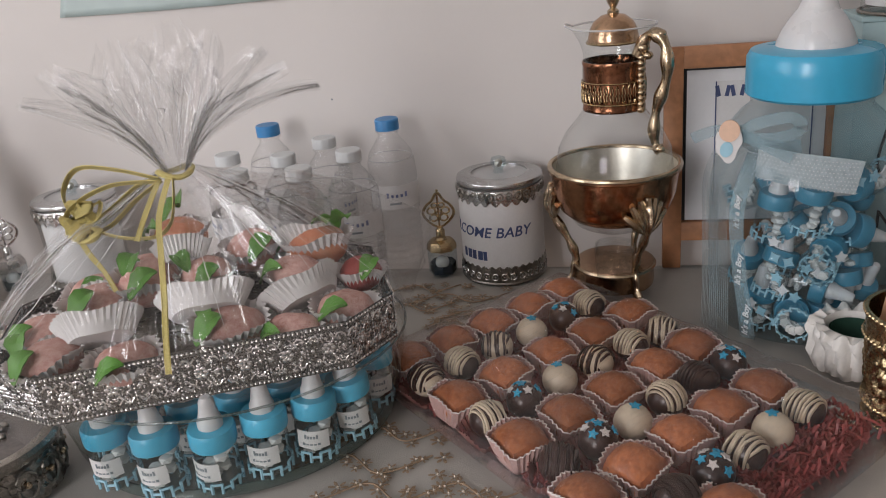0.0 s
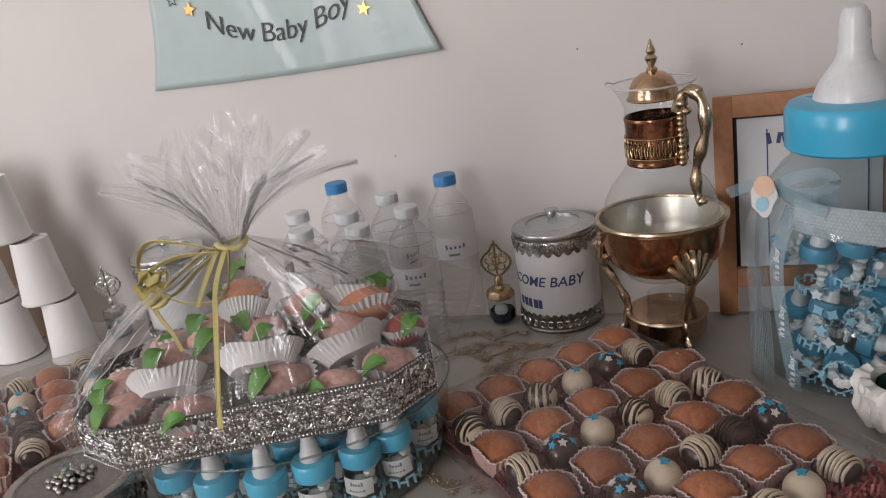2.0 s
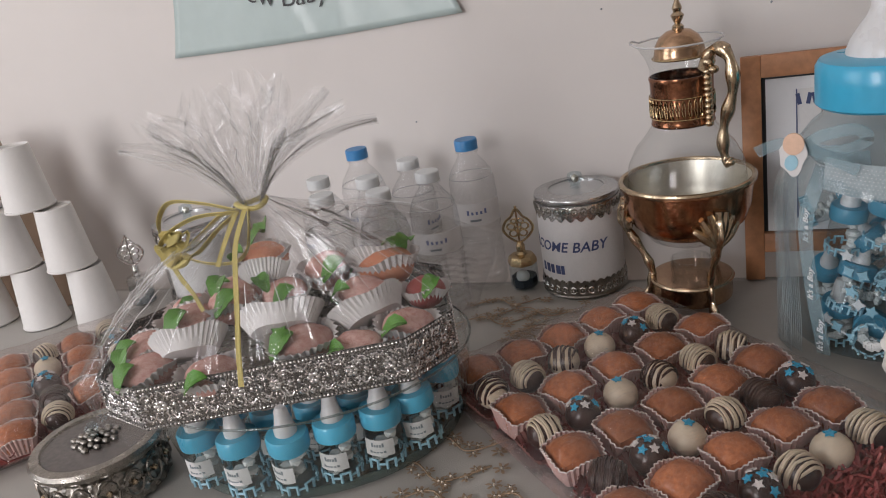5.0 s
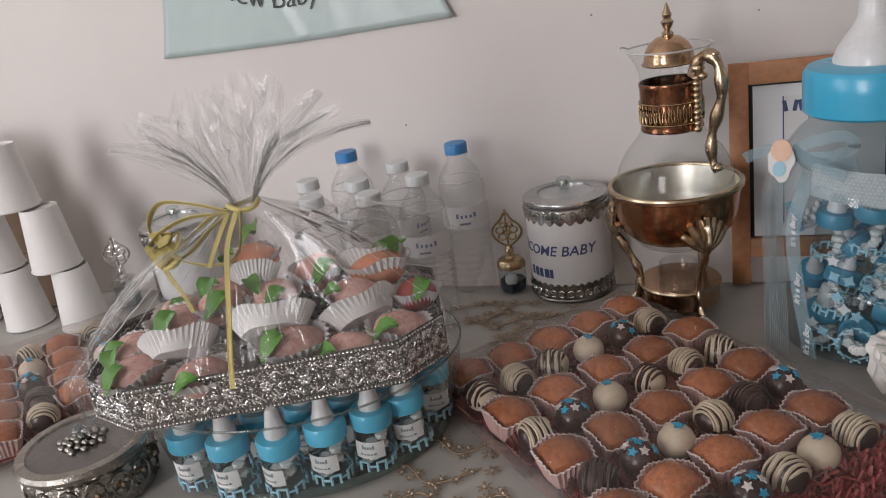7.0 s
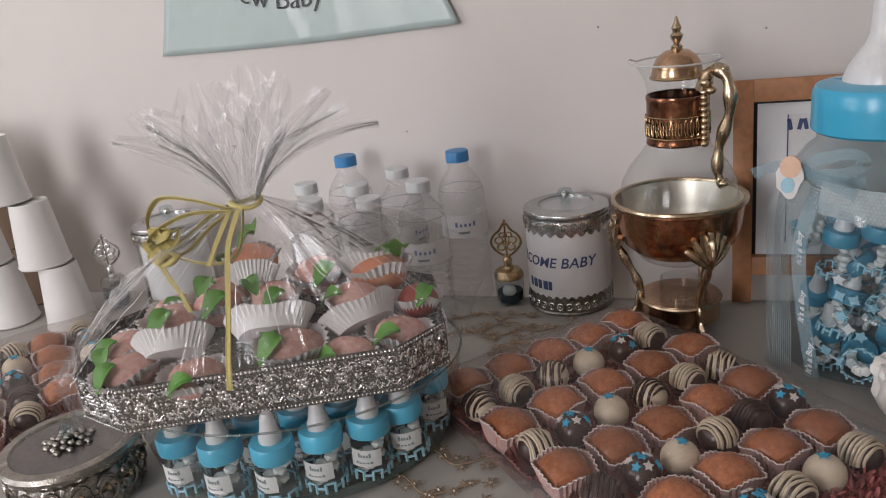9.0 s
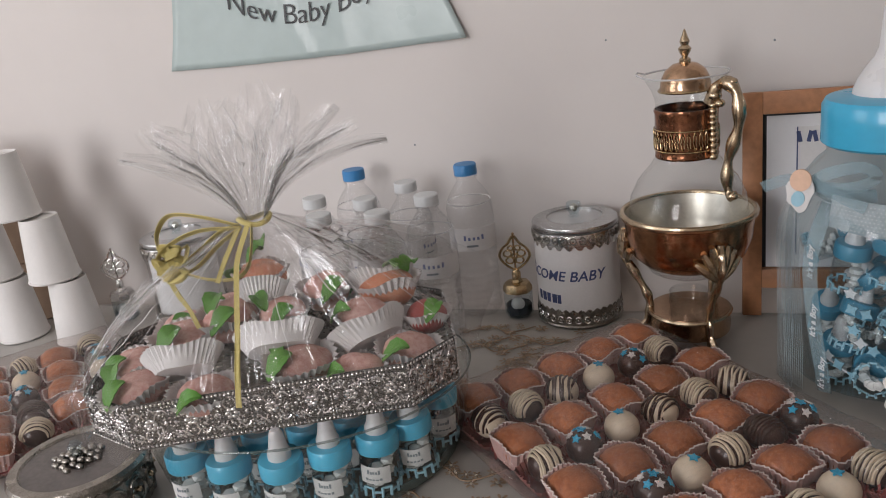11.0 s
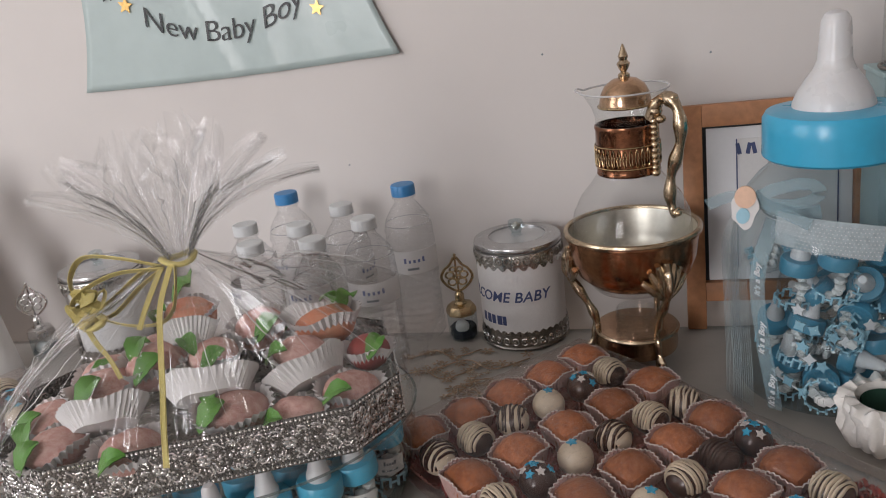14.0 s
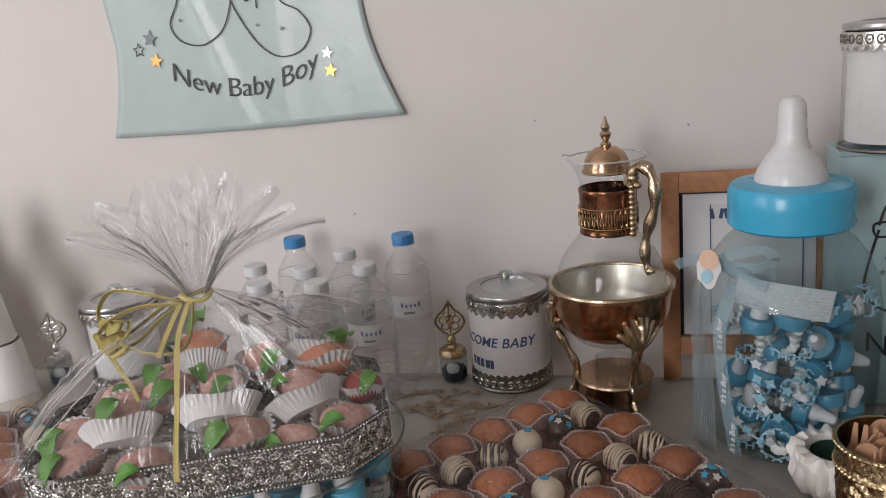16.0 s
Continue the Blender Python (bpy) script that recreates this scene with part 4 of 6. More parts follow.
def sweet(at, tilt, turn, fruit, size, seed, label):
    s = thing("marzipan_sweet", TM @ pose(at[0], at[1], at[2] - TRZ, tilt[0], tilt[1], turn), label, "sweet", "sweets on the silver tray")
    rn = random.Random(seed)
    body = ball(0.02 * size, (0, 0, 0.012), (1.22, 1.05, 0.92), sub=3)
    for v in body.verts:
        v.co.x += 0.15 * abs(v.co.x) * (1 if v.co.x > 0 else 0)
        v.co += v.normal * 0.0012 * noise.noise(v.co * 90 + Vector((seed, 0, 0)))
    part("fruit", body, fruit, s)
    part("paper_case", fluted(0.017 * size, 0.031 * size, 0.021 * size, 30, 0.0019, 0.85, seed), M_PAPER, s, "white fluted paper case")
    for k in range(3 if fruit is M_ORANGE else 2 if seed in (0, 2, 7, 8) else 1):
        lf = part("leaf", leaf((0.027 - 0.005 * k) * size, 0.0085 * size, 1.1), M_LEAF, s, "green sugar leaf")
        lf.matrix_basis = pose((-0.027 + 0.010 * k) * size, (-0.013 + 0.016 * k) * size, 0.013 + 0.010 * k, 15 - 20 * k, -12 + 10 * k, rn.uniform(-30, 30) + 50 * k)
    return s


SW = [((-0.136, -0.066, 0.121), (4, -10), 15, M_PINK, 1.0, "sugared pink sweet with a curled green leaf"),
      ((-0.080, -0.078, 0.112), (8, 0), 25, M_PINK, 1.0, "sugared pink sweet low in a white paper case"),
      ((0.006, -0.066, 0.121), (8, 0), 5, M_PINK, 1.08, "sugared pink sweet with green leaf"),
      ((0.055, -0.072, 0.110), (8, 0), -10, M_PINK, 0.95, "sugared pink sweet in white paper case"),
      ((0.101, -0.058, 0.115), (6, 8), 10, M_PINK, 1.0, "sugared pink sweet with green leaf"),
      ((-0.152, -0.012, 0.120), (0, -8), 20, M_PINK, 1.0, "sugared pink sweet with green leaf"),
      ((-0.102, -0.018, 0.142), (4, 0), 30, M_PINK, 1.05, "sugared pink sweet with a green leaf"),
      ((-0.060, -0.004, 0.150), (6, 0), 40, M_PINK, 1.1, "sugared pink sweet with two green leaves"),
      ((-0.012, -0.004, 0.147), (6, 0), 50, M_PINK, 0.95, "sugared pink sweet with green leaves"),
      ((0.066, -0.020, 0.140), (6, 0), -20, M_PINK, 1.0, "sugared pink sweet in white paper case"),
      ((0.094, 0.014, 0.150), (10, 0), 200, M_ORANGE, 1.12, "orange sweet with a bright green leaf top"),
      ((0.124, -0.016, 0.128), (0, 10), 60, M_REDSWEET, 0.9, "dark red sweet in white paper case"),
      ((-0.115, 0.040, 0.130), (-4, 0), 60, M_PINK, 1.0, "sugared pink sweet with green leaf"),
      ((-0.032, 0.052, 0.170), (4, 0), -30, M_ORANGE, 1.0, "orange-red sweet at the back of the heap"),
      ((0.030, 0.030, 0.152), (4, 0), 60, M_PINK, 1.05, "sugared pink sweet with green leaf"),
      ((0.070, 0.060, 0.132), (-4, 0), 10, M_PINK, 1.0, "sugared pink sweet with green leaf"),
      ((-0.070, 0.060, 0.135), (-6, 0), 10, M_PINK, 1.0, "sugared pink sweet with green leaf")]
for i, (at, tilt, turn, mt_, size, lab) in enumerate(SW):
    sweet(at, tilt, turn, mt_, size, i, lab)
# empty cases laid on their sides between the sweets
for i, (a, b, z, rx, rz) in enumerate(((-0.096, -0.062, 0.142, -48, 6), (-0.010, -0.058, 0.147, -48, 2), (0.075, -0.046, 0.137, -46, 30), (-0.028, 0.004, 0.172, -42, 0), (0.088, 0.024, 0.160, -28, 12))):
    tagged(part("paper_case", fluted((0.025, 0.029, 0.028, 0.018, 0.026)[i], (0.036, 0.041, 0.040, 0.027, 0.036)[i], 0.020, 40, 0.0012, 0.66, 40 + i), M_PAPER), "white fluted paper case lying between the sweets", "paper case", "loose paper cases").matrix_world = TM @ pose(a, b, z - TRZ, rx, 0, rz)

# ---- clear cellophane wrap gathered above the tray ----
KN = Vector((-0.013, -0.030, 0.268))                      # the knot, in the tray's frame but at world height


def outline_at(th):
    d = Vector((math.cos(th), math.sin(th)))
    best = 9.0
    o = Vector((-0.02, 0))
    for i in range(8):
        p, q = Vector(octo[i]) - o, Vector(octo[(i + 1) % 8]) - o
        e = q - p
        den = d.x * e.y - d.y * e.x
        if abs(den) > 1e-9:
            t = (p.x * e.y - p.y * e.x) / den
            u = (p.x * d.y - p.y * d.x) / den
            if t > 0 and -1e-6 <= u <= 1 + 1e-6:
                best = min(best, t)
    return o + d * (best + 0.006)


def lump(a, b, n):
    return noise.noise((a, b, n))


bm = bmesh.new()
NC, NR = 640, 36
ring = []
for j in range(NR + 5):
    row = []
    for i in range(NC):
        th = 2 * math.pi * i / NC
        o = outline_at(th)
        flare = 0.055 * math.exp(-((th - 0.15) / 0.22) ** 2) + 0.03 * math.exp(-((th - 3.75) / 0.2) ** 2) + 0.02 * math.exp(-((th - 2.4) / 0.4) ** 2)
        if j <= NR:
            s = j / NR
            top = Vector((KN.x + 0.011 * math.cos(th), KN.y + 0.011 * math.sin(th), KN.z))
            rim = Vector((o.x + flare * math.cos(th), o.y + flare * math.sin(th), TRZ + TH + 0.004 + flare * 0.5))
            p = top.lerp(rim, s)
            sag = math.sin(math.pi * s)
            p.z += 0.012 * sag * (1 if s > 0.35 else 0.4)
            ct, st = math.cos(th + 0.25 * s * lump(th, 0, 9)), math.sin(th + 0.25 * s * lump(th, 0, 9))
            pl = (0.016 * abs(lump(ct * 3, st * 3, s * 0.5)) + 0.008 * abs(lump(ct * 8, st * 8, s * 0.7 + 4)) + 0.0054 * abs(lump(ct * 18, st * 18, s * 1.1)) + 0.0022 * abs(lump(ct * 34, st * 34, s * 1.6)) - 0.006) * (0.12 + 0.88 * sag ** 0.7)
            p += Vector((math.cos(th) * 0.7, math.sin(th) * 0.7, 0.7)) * pl
        else:
            k = (j - NR) / 4
            w = 0.004 * lump(th * 9, k * 2, 2)
            p = Vector((o.x + (flare * (1 - 0.7 * k) + 0.004 + w) * math.cos(th), o.y + (flare * (1 - 0.7 * k) + 0.004 + w) * math.sin(th), TRZ + TH + 0.004 + flare * 0.5 * (1 - k) - (TH + 0.004 + 0.006) * k))
        row.append(bm.verts.new((p.x, p.y, p.z - TRZ)))
    ring.append(row)
for a, b in zip(ring, ring[1:]):
    for i in range(NC):
        bm.faces.new((a[i], a[(i + 1) % NC], b[(i + 1) % NC], b[i]))
SKIRT = [[v.co.copy() for v in row] for row in ring]
wrap = thing("cellophane_wrap", TM, "clear crinkled cellophane wrap gathered above the sweets", "cellophane")
part("skirt", bm, M_CELLO, wrap)
# the gathered top: crumpled petals that stand up from the knot
rn = random.Random(11)
petals = [(203, 0.118, 46, 0.026), (180, 0.122, 36, 0.036), (225, 0.112, 28, 0.038), (145, 0.118, 20, 0.042), (100, 0.122, 12, 0.042), (275, 0.106, 12, 0.040),
          (60, 0.118, 20, 0.042), (320, 0.112, 26, 0.040), (40, 0.120, 36, 0.038), (5, 0.124, 44, 0.034), (26, 0.130, 58, 0.026)]
for az, ln, lean, wd in petals:
    bm = bmesh.new()
    rows = []
    seed = rn.uniform(0, 50)
    d = Vector((math.cos(radians(az - BA)), math.sin(radians(az - BA)), 0))
    side = Vector((-d.y, d.x, 0))
    for j in range(15):
        s = j / 14
        ang = radians(lean) * (0.5 + 0.6 * s)
        c = Vector((KN.x, KN.y, KN.z - 0.004 - TRZ)) + d * (0.007 + ln * s * math.sin(ang)) + Vector((0, 0, ln * s * math.cos(ang)))
        nrm = d * math.cos(ang) - Vector((0, 0, math.sin(ang)))
        row = []
        for i in range(25):
            t = i / 24 * 2 - 1
            wdt = 0.006 * (1 - 0.9 * s) + 1.25 * wd * s ** 0.9 * (1 - 0.55 * max(0.0, (s - 0.6) / 0.4) ** 1.6)
            fold = 0.7 * wdt * abs(lump(t * 2.2, s * 0.5 + seed, seed)) + 0.40 * wdt * abs(lump(t * 4.6, s * 0.9 + seed, seed + 9)) + 0.16 * wdt * abs(lump(t * 9.5, s * 1.2 + seed, seed + 5)) - 0.25 * wdt * t * t
            tip = max(0.2, 1 - lean / 55) * s * s * (-0.060 * abs(lump(t * 2.6, seed, 3.0)) - 0.034 * abs(lump(t * 6, seed, 8.0)) - 0.006 * t * t)
            row.append(bm.verts.new(c + side * t * wdt + nrm * fold + Vector((0, 0, tip))))
        rows.append(row)
    for a, b in zip(rows, rows[1:]):
        for i in range(24):
            bm.faces.new((a[i], a[i + 1], b[i + 1], b[i]))
    PT = [[v.co.copy() for v in row] for row in rows]
    part("gathered_fold", bm, M_CELLOTOP, wrap)
    # thin white lines painted as streaks of gloss on the fold
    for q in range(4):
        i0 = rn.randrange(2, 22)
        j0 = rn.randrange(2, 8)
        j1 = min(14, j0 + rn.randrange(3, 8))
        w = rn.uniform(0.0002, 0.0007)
        part("crease", tube(spline([PT[j][min(24, max(0, i0 + (j - j0) * rn.choice((0, 0, 1)) // 2))] - d * 0.0004 for j in range(j0, j1 + 1)], 2), lambda t, w=w: w * math.sin(math.pi * (t * 0.96 + 0.02)) + 0.0001, 5, flat=0.35), M_GLINT, wrap)

# white lines along the film's folds, standing in for window glints
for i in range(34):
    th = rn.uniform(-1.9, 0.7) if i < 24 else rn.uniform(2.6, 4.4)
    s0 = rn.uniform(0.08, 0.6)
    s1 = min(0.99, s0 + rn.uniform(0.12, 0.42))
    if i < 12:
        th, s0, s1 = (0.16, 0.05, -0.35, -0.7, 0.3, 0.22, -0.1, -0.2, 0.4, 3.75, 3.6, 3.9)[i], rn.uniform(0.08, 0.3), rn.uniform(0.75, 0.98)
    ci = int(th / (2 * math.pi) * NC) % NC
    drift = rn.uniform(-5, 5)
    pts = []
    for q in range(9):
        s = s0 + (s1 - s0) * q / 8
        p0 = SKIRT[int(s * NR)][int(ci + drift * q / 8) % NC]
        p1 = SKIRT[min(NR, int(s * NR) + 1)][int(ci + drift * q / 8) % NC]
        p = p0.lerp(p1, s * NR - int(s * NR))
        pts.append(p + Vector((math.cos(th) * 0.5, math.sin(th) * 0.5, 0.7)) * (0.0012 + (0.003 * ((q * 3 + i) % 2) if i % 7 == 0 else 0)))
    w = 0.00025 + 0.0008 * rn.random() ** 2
    part("crease", tube(spline(pts, 2), lambda t, w=w: w * math.sin(math.pi * min(1, max(0, t * 0.96 + 0.02))) + 0.0001, 5, flat=0.35), M_GLINT, wrap)

# ---- gold ribbon tied round the neck of the wrap ----
rb = thing("gold_ribbon", pose(0, 0, 0), "narrow gold gauze ribbon tied in a loose bow", "ribbon")
K0 = Vector((-0.2185, -0.4055, 0.264))
part("knot", tube([K0 + Vector((0.013 * math.cos(a), 0.013 * math.sin(a), 0.002 * math.sin(2 * a))) for a in [i * math.pi / 10 for i in range(20)]], 0.0030, 8, True, flat=0.8), M_RIBBON, rb)
loops = [[(-0.228, -0.42, 0.262), (-0.262, -0.428, 0.274), (-0.297, -0.43, 0.277), (-0.318, -0.428, 0.258), (-0.322, -0.424, 0.236), (-0.307, -0.42, 0.222), (-0.28, -0.42, 0.236), (-0.25, -0.42, 0.256), (-0.228, -0.418, 0.262)],
         [(-0.226, -0.422, 0.26), (-0.265, -0.435, 0.262), (-0.30, -0.442, 0.248), (-0.316, -0.44, 0.23), (-0.306, -0.436, 0.218), (-0.28, -0.432, 0.222), (-0.25, -0.428, 0.245), (-0.226, -0.42, 0.26)],
         [(-0.214, -0.42, 0.262), (-0.212, -0.43, 0.245), (-0.216, -0.436, 0.226), (-0.232, -0.438, 0.214), (-0.262, -0.44, 0.214), (-0.296, -0.438, 0.222)]]
for lp in loops:
    lpts = spline([K0.lerp(Vector(q), 0.9) for q in lp], 6)
    o = part("loop", strip(lpts, 0.0068, 0.0005, wide=lambda t: (0.3, -0.7, 0.6)), M_GAUZE, rb)
    for sg in (-1, 1):
        part("ribbon_edge", tube([p + Vector((0.3, -0.7, 0.6)).normalized() * 0.0033 * sg for p in lpts], 0.00045, 5), M_RIBBON, o)
part("twist", tube(spline([(-0.283, -0.43, 0.236), (-0.292, -0.438, 0.229), (-0.303, -0.436, 0.222), (-0.29, -0.44, 0.218), (-0.278, -0.438, 0.226), (-0.295, -0.432, 0.232)], 6), lambda t: 0.0042 + 0.001 * math.sin(20 * t), 8, flat=0.6), M_RIBBON, rb, "scrunched gold ribbon end")
rc = random.Random(5)
for i in range(7):
    c0 = Vector((-0.291 + rc.uniform(-0.008, 0.008), -0.438 + rc.uniform(-0.004, 0.004), 0.234 + rc.uniform(-0.008, 0.008)))
    wav = [c0 + Vector((rc.uniform(-0.011, 0.011), rc.uniform(-0.004, 0.004), rc.uniform(-0.011, 0.011))) for _ in range(6)]
    wy = Vector((rc.uniform(-1, 1), -0.5, rc.uniform(-1, 1)))
    part("crumpled_end", strip(spline(wav, 5), 0.0075, 0.0005, wide=lambda t, wy=wy: wy), M_GAUZE if i % 2 else M_RIBBON, rb, "glittering crumpled gauze")
for tl in ([(-0.218, -0.42, 0.262), (-0.217, -0.446, 0.240), (-0.206, -0.472, 0.222), (-0.196, -0.497, 0.196), (-0.193, -0.512, 0.170), (-0.190, -0.524, 0.146)],
           [(-0.30, -0.436, 0.222), (-0.29, -0.44, 0.206), (-0.278, -0.444, 0.192), (-0.268, -0.45, 0.178)], [(-0.226, -0.42, 0.262), (-0.232, -0.44, 0.24), (-0.237, -0.452, 0.222)]):
    o = part("tail", strip(spline(tl, 6), 0.0046, 0.0005, wide=lambda t: (1, 0.25 * math.sin(6 * t), 0.1)), M_GAUZE, rb)
    for sg in (-1, 1):
        part("ribbon_edge", tube([p + Vector((0.0022 * sg, 0, 0)) for p in spline(tl, 6)], 0.0004, 5), M_RIBBON, o)


# ---- trays of little cakes and chocolates ----
def drizzle(r, n, seed, col_w=0.0012):
    bm = bmesh.new()
    for i in range(n):
        y = r * (-0.72 + 1.44 * i / (n - 1))
        pts = []
        for j in range(11):
            a = radians(-12 + 204 * j / 10)
            rr = math.sqrt(max(1e-6, r * r - y * y)) * 1.01
            pts.append((rr * math.cos(a), y + 0.0016 * noise.noise((j * 0.45, i * 3.7, seed)) + 0.0011 * math.sin(i * 5.1 + 0.5 * j * (i % 3 - 1)), rr * math.sin(a) * 0.97))
        tube(pts, lambda t, i=i: col_w * (0.8 + 0.5 * abs(math.sin(i * 2.3 + 4 * t))), 5, False, bm, up=(0, 1, 0))
    return bm


def case_small(bm_h=0.017, seed=0):
    def wob(a, kk, r, z):
        sq = 1 / max(abs(math.cos(a)), abs(math.sin(a))) ** 0.55
        w = 0.0011 * (1 if int(round(a * 64 / (2 * math.pi))) % 2 else -1) * (kk / 3)
        return r * sq + w, z + 0.0025 * math.sin(4 * a + 1.5 + seed) * (kk / 3)
    return lathe([(0, 0), (0.0185, 0), (0.0215, bm_h * 0.5), (0.0245, bm_h)], 64, wob)


def make_cake():
    c = thing("mini_cake", pose(0, 0, 0), "small golden sponge cake in a fluted paper case", "mini cake", "cakes on the platters")
    bm = box(0.042, 0.042, 0.024, (0, 0, 0.002), 0.0115)
    bmesh.ops.subdivide_edges(bm, edges=bm.edges[:], cuts=1, use_grid_fill=True)
    for v in bm.verts:
        v.co.z += 0.0075 * max(0, 1 - (v.co.x ** 2 + v.co.y ** 2) / 0.0005) * (v.co.z > 0.014)
        v.co += v.normal * 0.0007 * noise.noise(v.co * 120)
    part("cake", bm, M_CAKE, c)
    pc = part("paper_case", case_small(0.0225), M_CASE, c, "fluted greaseproof case")
    rim = []
    for i in range(64):
        a = i * 2 * math.pi / 64
        sq = 1 / max(abs(math.cos(a)), abs(math.sin(a))) ** 0.55
        r = 0.0246 * sq + 0.0011 * (1 if i % 2 else -1)
        rim.append((r * math.cos(a), r * math.sin(a), 0.0225 + 0.0025 * math.sin(4 * a + 1.5)))
    part("case_edge", tube(rim, 0.0008, 4, True), M_CASEEDGE, pc, "pale crimped paper edge")
    return c


def make_ball(kind):
    lab = {"W": "white chocolate ball topped with a blue sugar star", "D": "dark chocolate ball with blue and white sugar stars", "S": "dark chocolate ball with white drizzle stripes", "L": "white chocolate ball with dark drizzle stripes", "B": "dark chocolate ball with dark drizzle stripes"}[kind]
    c = thing("chocolate_ball", pose(0, 0, 0), lab, "chocolate", "chocolates on the platters")
    r = 0.0168
    C = Vector((0, 0, 0.0185))
    white = kind in "WL"
    bm = ball(r, C, (1, 1, 0.97), sub=3)
    for v in bm.verts:
        v.co += v.normal * 0.0005 * noise.noise(v.co * 110)
    part("chocolate", bm, M_WHITECHOC if white else M_DARKCHOC, c)
    if kind in "SLB":
        d = part("drizzle", drizzle(r, 8 if kind != "L" else 7, 2.0, 0.00125 if kind != "B" else 0.0016), M_WHITECHOC if kind == "S" else M_DARKCHOC, c, "piped drizzle lines")
        d.location = C
    n = {"W": 1, "D": 7}.get(kind, 0)
    rn = random.Random(9)
    for i in range(n):
        th = 0.05 if i == 0 else rn.uniform(0.5, 0.95)
        ph = 0.9 * i * 1.16
        q = Vector((math.sin(th) * math.cos(ph), math.sin(th) * math.sin(ph), math.cos(th)))
        sm = part("sugar_star", plate(star_outline(0.0048 if n > 1 else 0.0056, 0.5), 0.0014), M_STAR if (n == 1 or i % 2 == 0) else M_STARW, c, smooth=False)
        sm.matrix_basis = Matrix.Translation(C + q * (r * 0.985)) @ q.to_track_quat("Z", "Y").to_matrix().to_4x4() @ pose(0, 0, 0, 0, 0, 40 * i)
    part("paper_case", case_small(0.011), M_DARKCASE, c, "dark fluted case")
    return c


M_DARKCASE = mat("brown_case_paper", (0.30, 0.12, 0.10), 0.6, vary=0.2, scale=90)
PROTO = {}


def piece(kind, m):
    if kind not in PROTO:
        PROTO[kind] = make_cake() if kind == "c" else make_ball(kind)
        PROTO[kind].matrix_world = m
    else:
        copy_thing(PROTO[kind], m)


def platter(M, rows, u0, u1, v0, v1, shred, label):
    p = thing("platter", M, label, "platter", "chocolate platters")
    uc, vc, hu, hv = (u0 + u1) / 2, (v0 + v1) / 2, (u1 - u0) / 2, (v1 - v0) / 2
    def rect(g, n=6, r=0.02):
        out = []
        for sx, sy, a0 in ((1, 1, 0), (-1, 1, 90), (-1, -1, 180), (1, -1, 270)):
            for i in range(n + 1):
                a = radians(a0 + 90 * i / n)
                out.append((uc + sx * (hu + g - r) + r * math.cos(a), vc + sy * (hv + g - r) + r * math.sin(a)))
        return out
    bm = bmesh.new()
    rings = [[bm.verts.new((x, y, z)) for x, y in rect(g)] for g, z in ((-0.012, 0.0005), (-0.004, 0.002), (0.004, 0.009), (0.012, 0.0115), (0.0125, 0.0125), (0.003, 0.0105), (-0.006, 0.0035), (-0.012, 0.002))]
    for a, b in zip(rings, rings[1:]):
        for i in range(len(a)):
            bm.faces.new((a[i], a[(i + 1) % len(a)], b[(i + 1) % len(b)], b[i]))
    part("tray_rim", bm, M_TRAYCLEAR, p, "clear plastic rim")
    part("tray_base", plate(rect(-0.0125), 0.002, Matrix.Translation((0, 0, 0.0005))), M_TRAYRED, p, "red lined base")
    rs = random.Random(4)
    bm = bmesh.new()
    for i in range(shred):
        a = rs.uniform(0, 6.28)
        far = rs.random() < 0.45
        x = rs.uniform(u0 + 0.006, u1 - 0.006)
        y = rs.uniform(v0 + 0.006, v1 - 0.006)
        if far:
            y = v0 + 0.008 + rs.random() * 0.05
        z = 0.004 + 0.010 * rs.random() + (0.008 * rs.random() if far else 0)
        L = rs.uniform(0.008, 0.022)
        pts = [(x + L * (t - 0.5) * math.cos(a), y + L * (t - 0.5) * math.sin(a), z + 0.004 * math.sin(t * 9 + i)) for t in (0, 0.33, 0.66, 1)]
        strip(pts, 0.0022, 0.0003, bm, wide=lambda t, i=i: (math.cos(a + 1.57), math.sin(a + 1.57), 0.5 * math.sin(i + 4 * t)))
    sh = part("shredded_paper", bm, M_SHRED, p, "crinkled red shredded paper", smooth=False)
    sh["kind"] = "stuff"
    for v, kinds, us in rows:
        for kd, u in zip(kinds, us):
            j = rs.uniform
            if kd == " ":
                continue
            piece(kd, M @ pose(u + j(-0.0015, 0.0015), v + j(-0.0015, 0.0015), 0.0035 + (j(0, 0.002)), j(-7, 7), j(-7, 7), j(-10, 10) + (rs.choice((0, 90, 180, 35)) if kd != "c" else 0)))
    # cling film drawn over the whole platter
    bm = bmesh.new()
    nu, nv = 60, 76
    gr = []
    for j_ in range(nv + 1):
        for i in range(nu + 1):
            s, t = i / nu * 2 - 1, j_ / nv * 2 - 1
            x, y = uc + s * (hu + 0.013), vc + t * (hv + 0.013)
            e = min(1, (1 - abs(s)) * 5.5) * min(1, (1 - abs(t)) * 7.5)
            z = 0.012 + 0.0315 * e ** 0.6 + 0.0024 * e * noise.noise((x * 34, y * 34, 2)) + 0.0015 * e * noise.noise((x * 90, y * 30, 7))
            gr.append(bm.verts.new((x, y, z)))
    for j_ in range(nv):
        for i in range(nu):
            a = j_ * (nu + 1) + i
            bm.faces.new((gr[a], gr[a + 1], gr[a + nu + 2], gr[a + nu + 1]))
    cf = tagged(part("cling_film", bm, M_CLING), "clear cling film stretched over the platter", "cling film", "films over the platters")
    cf.matrix_world = M


def us(a, d, n):
    return [a + d * i for i in range(n)]


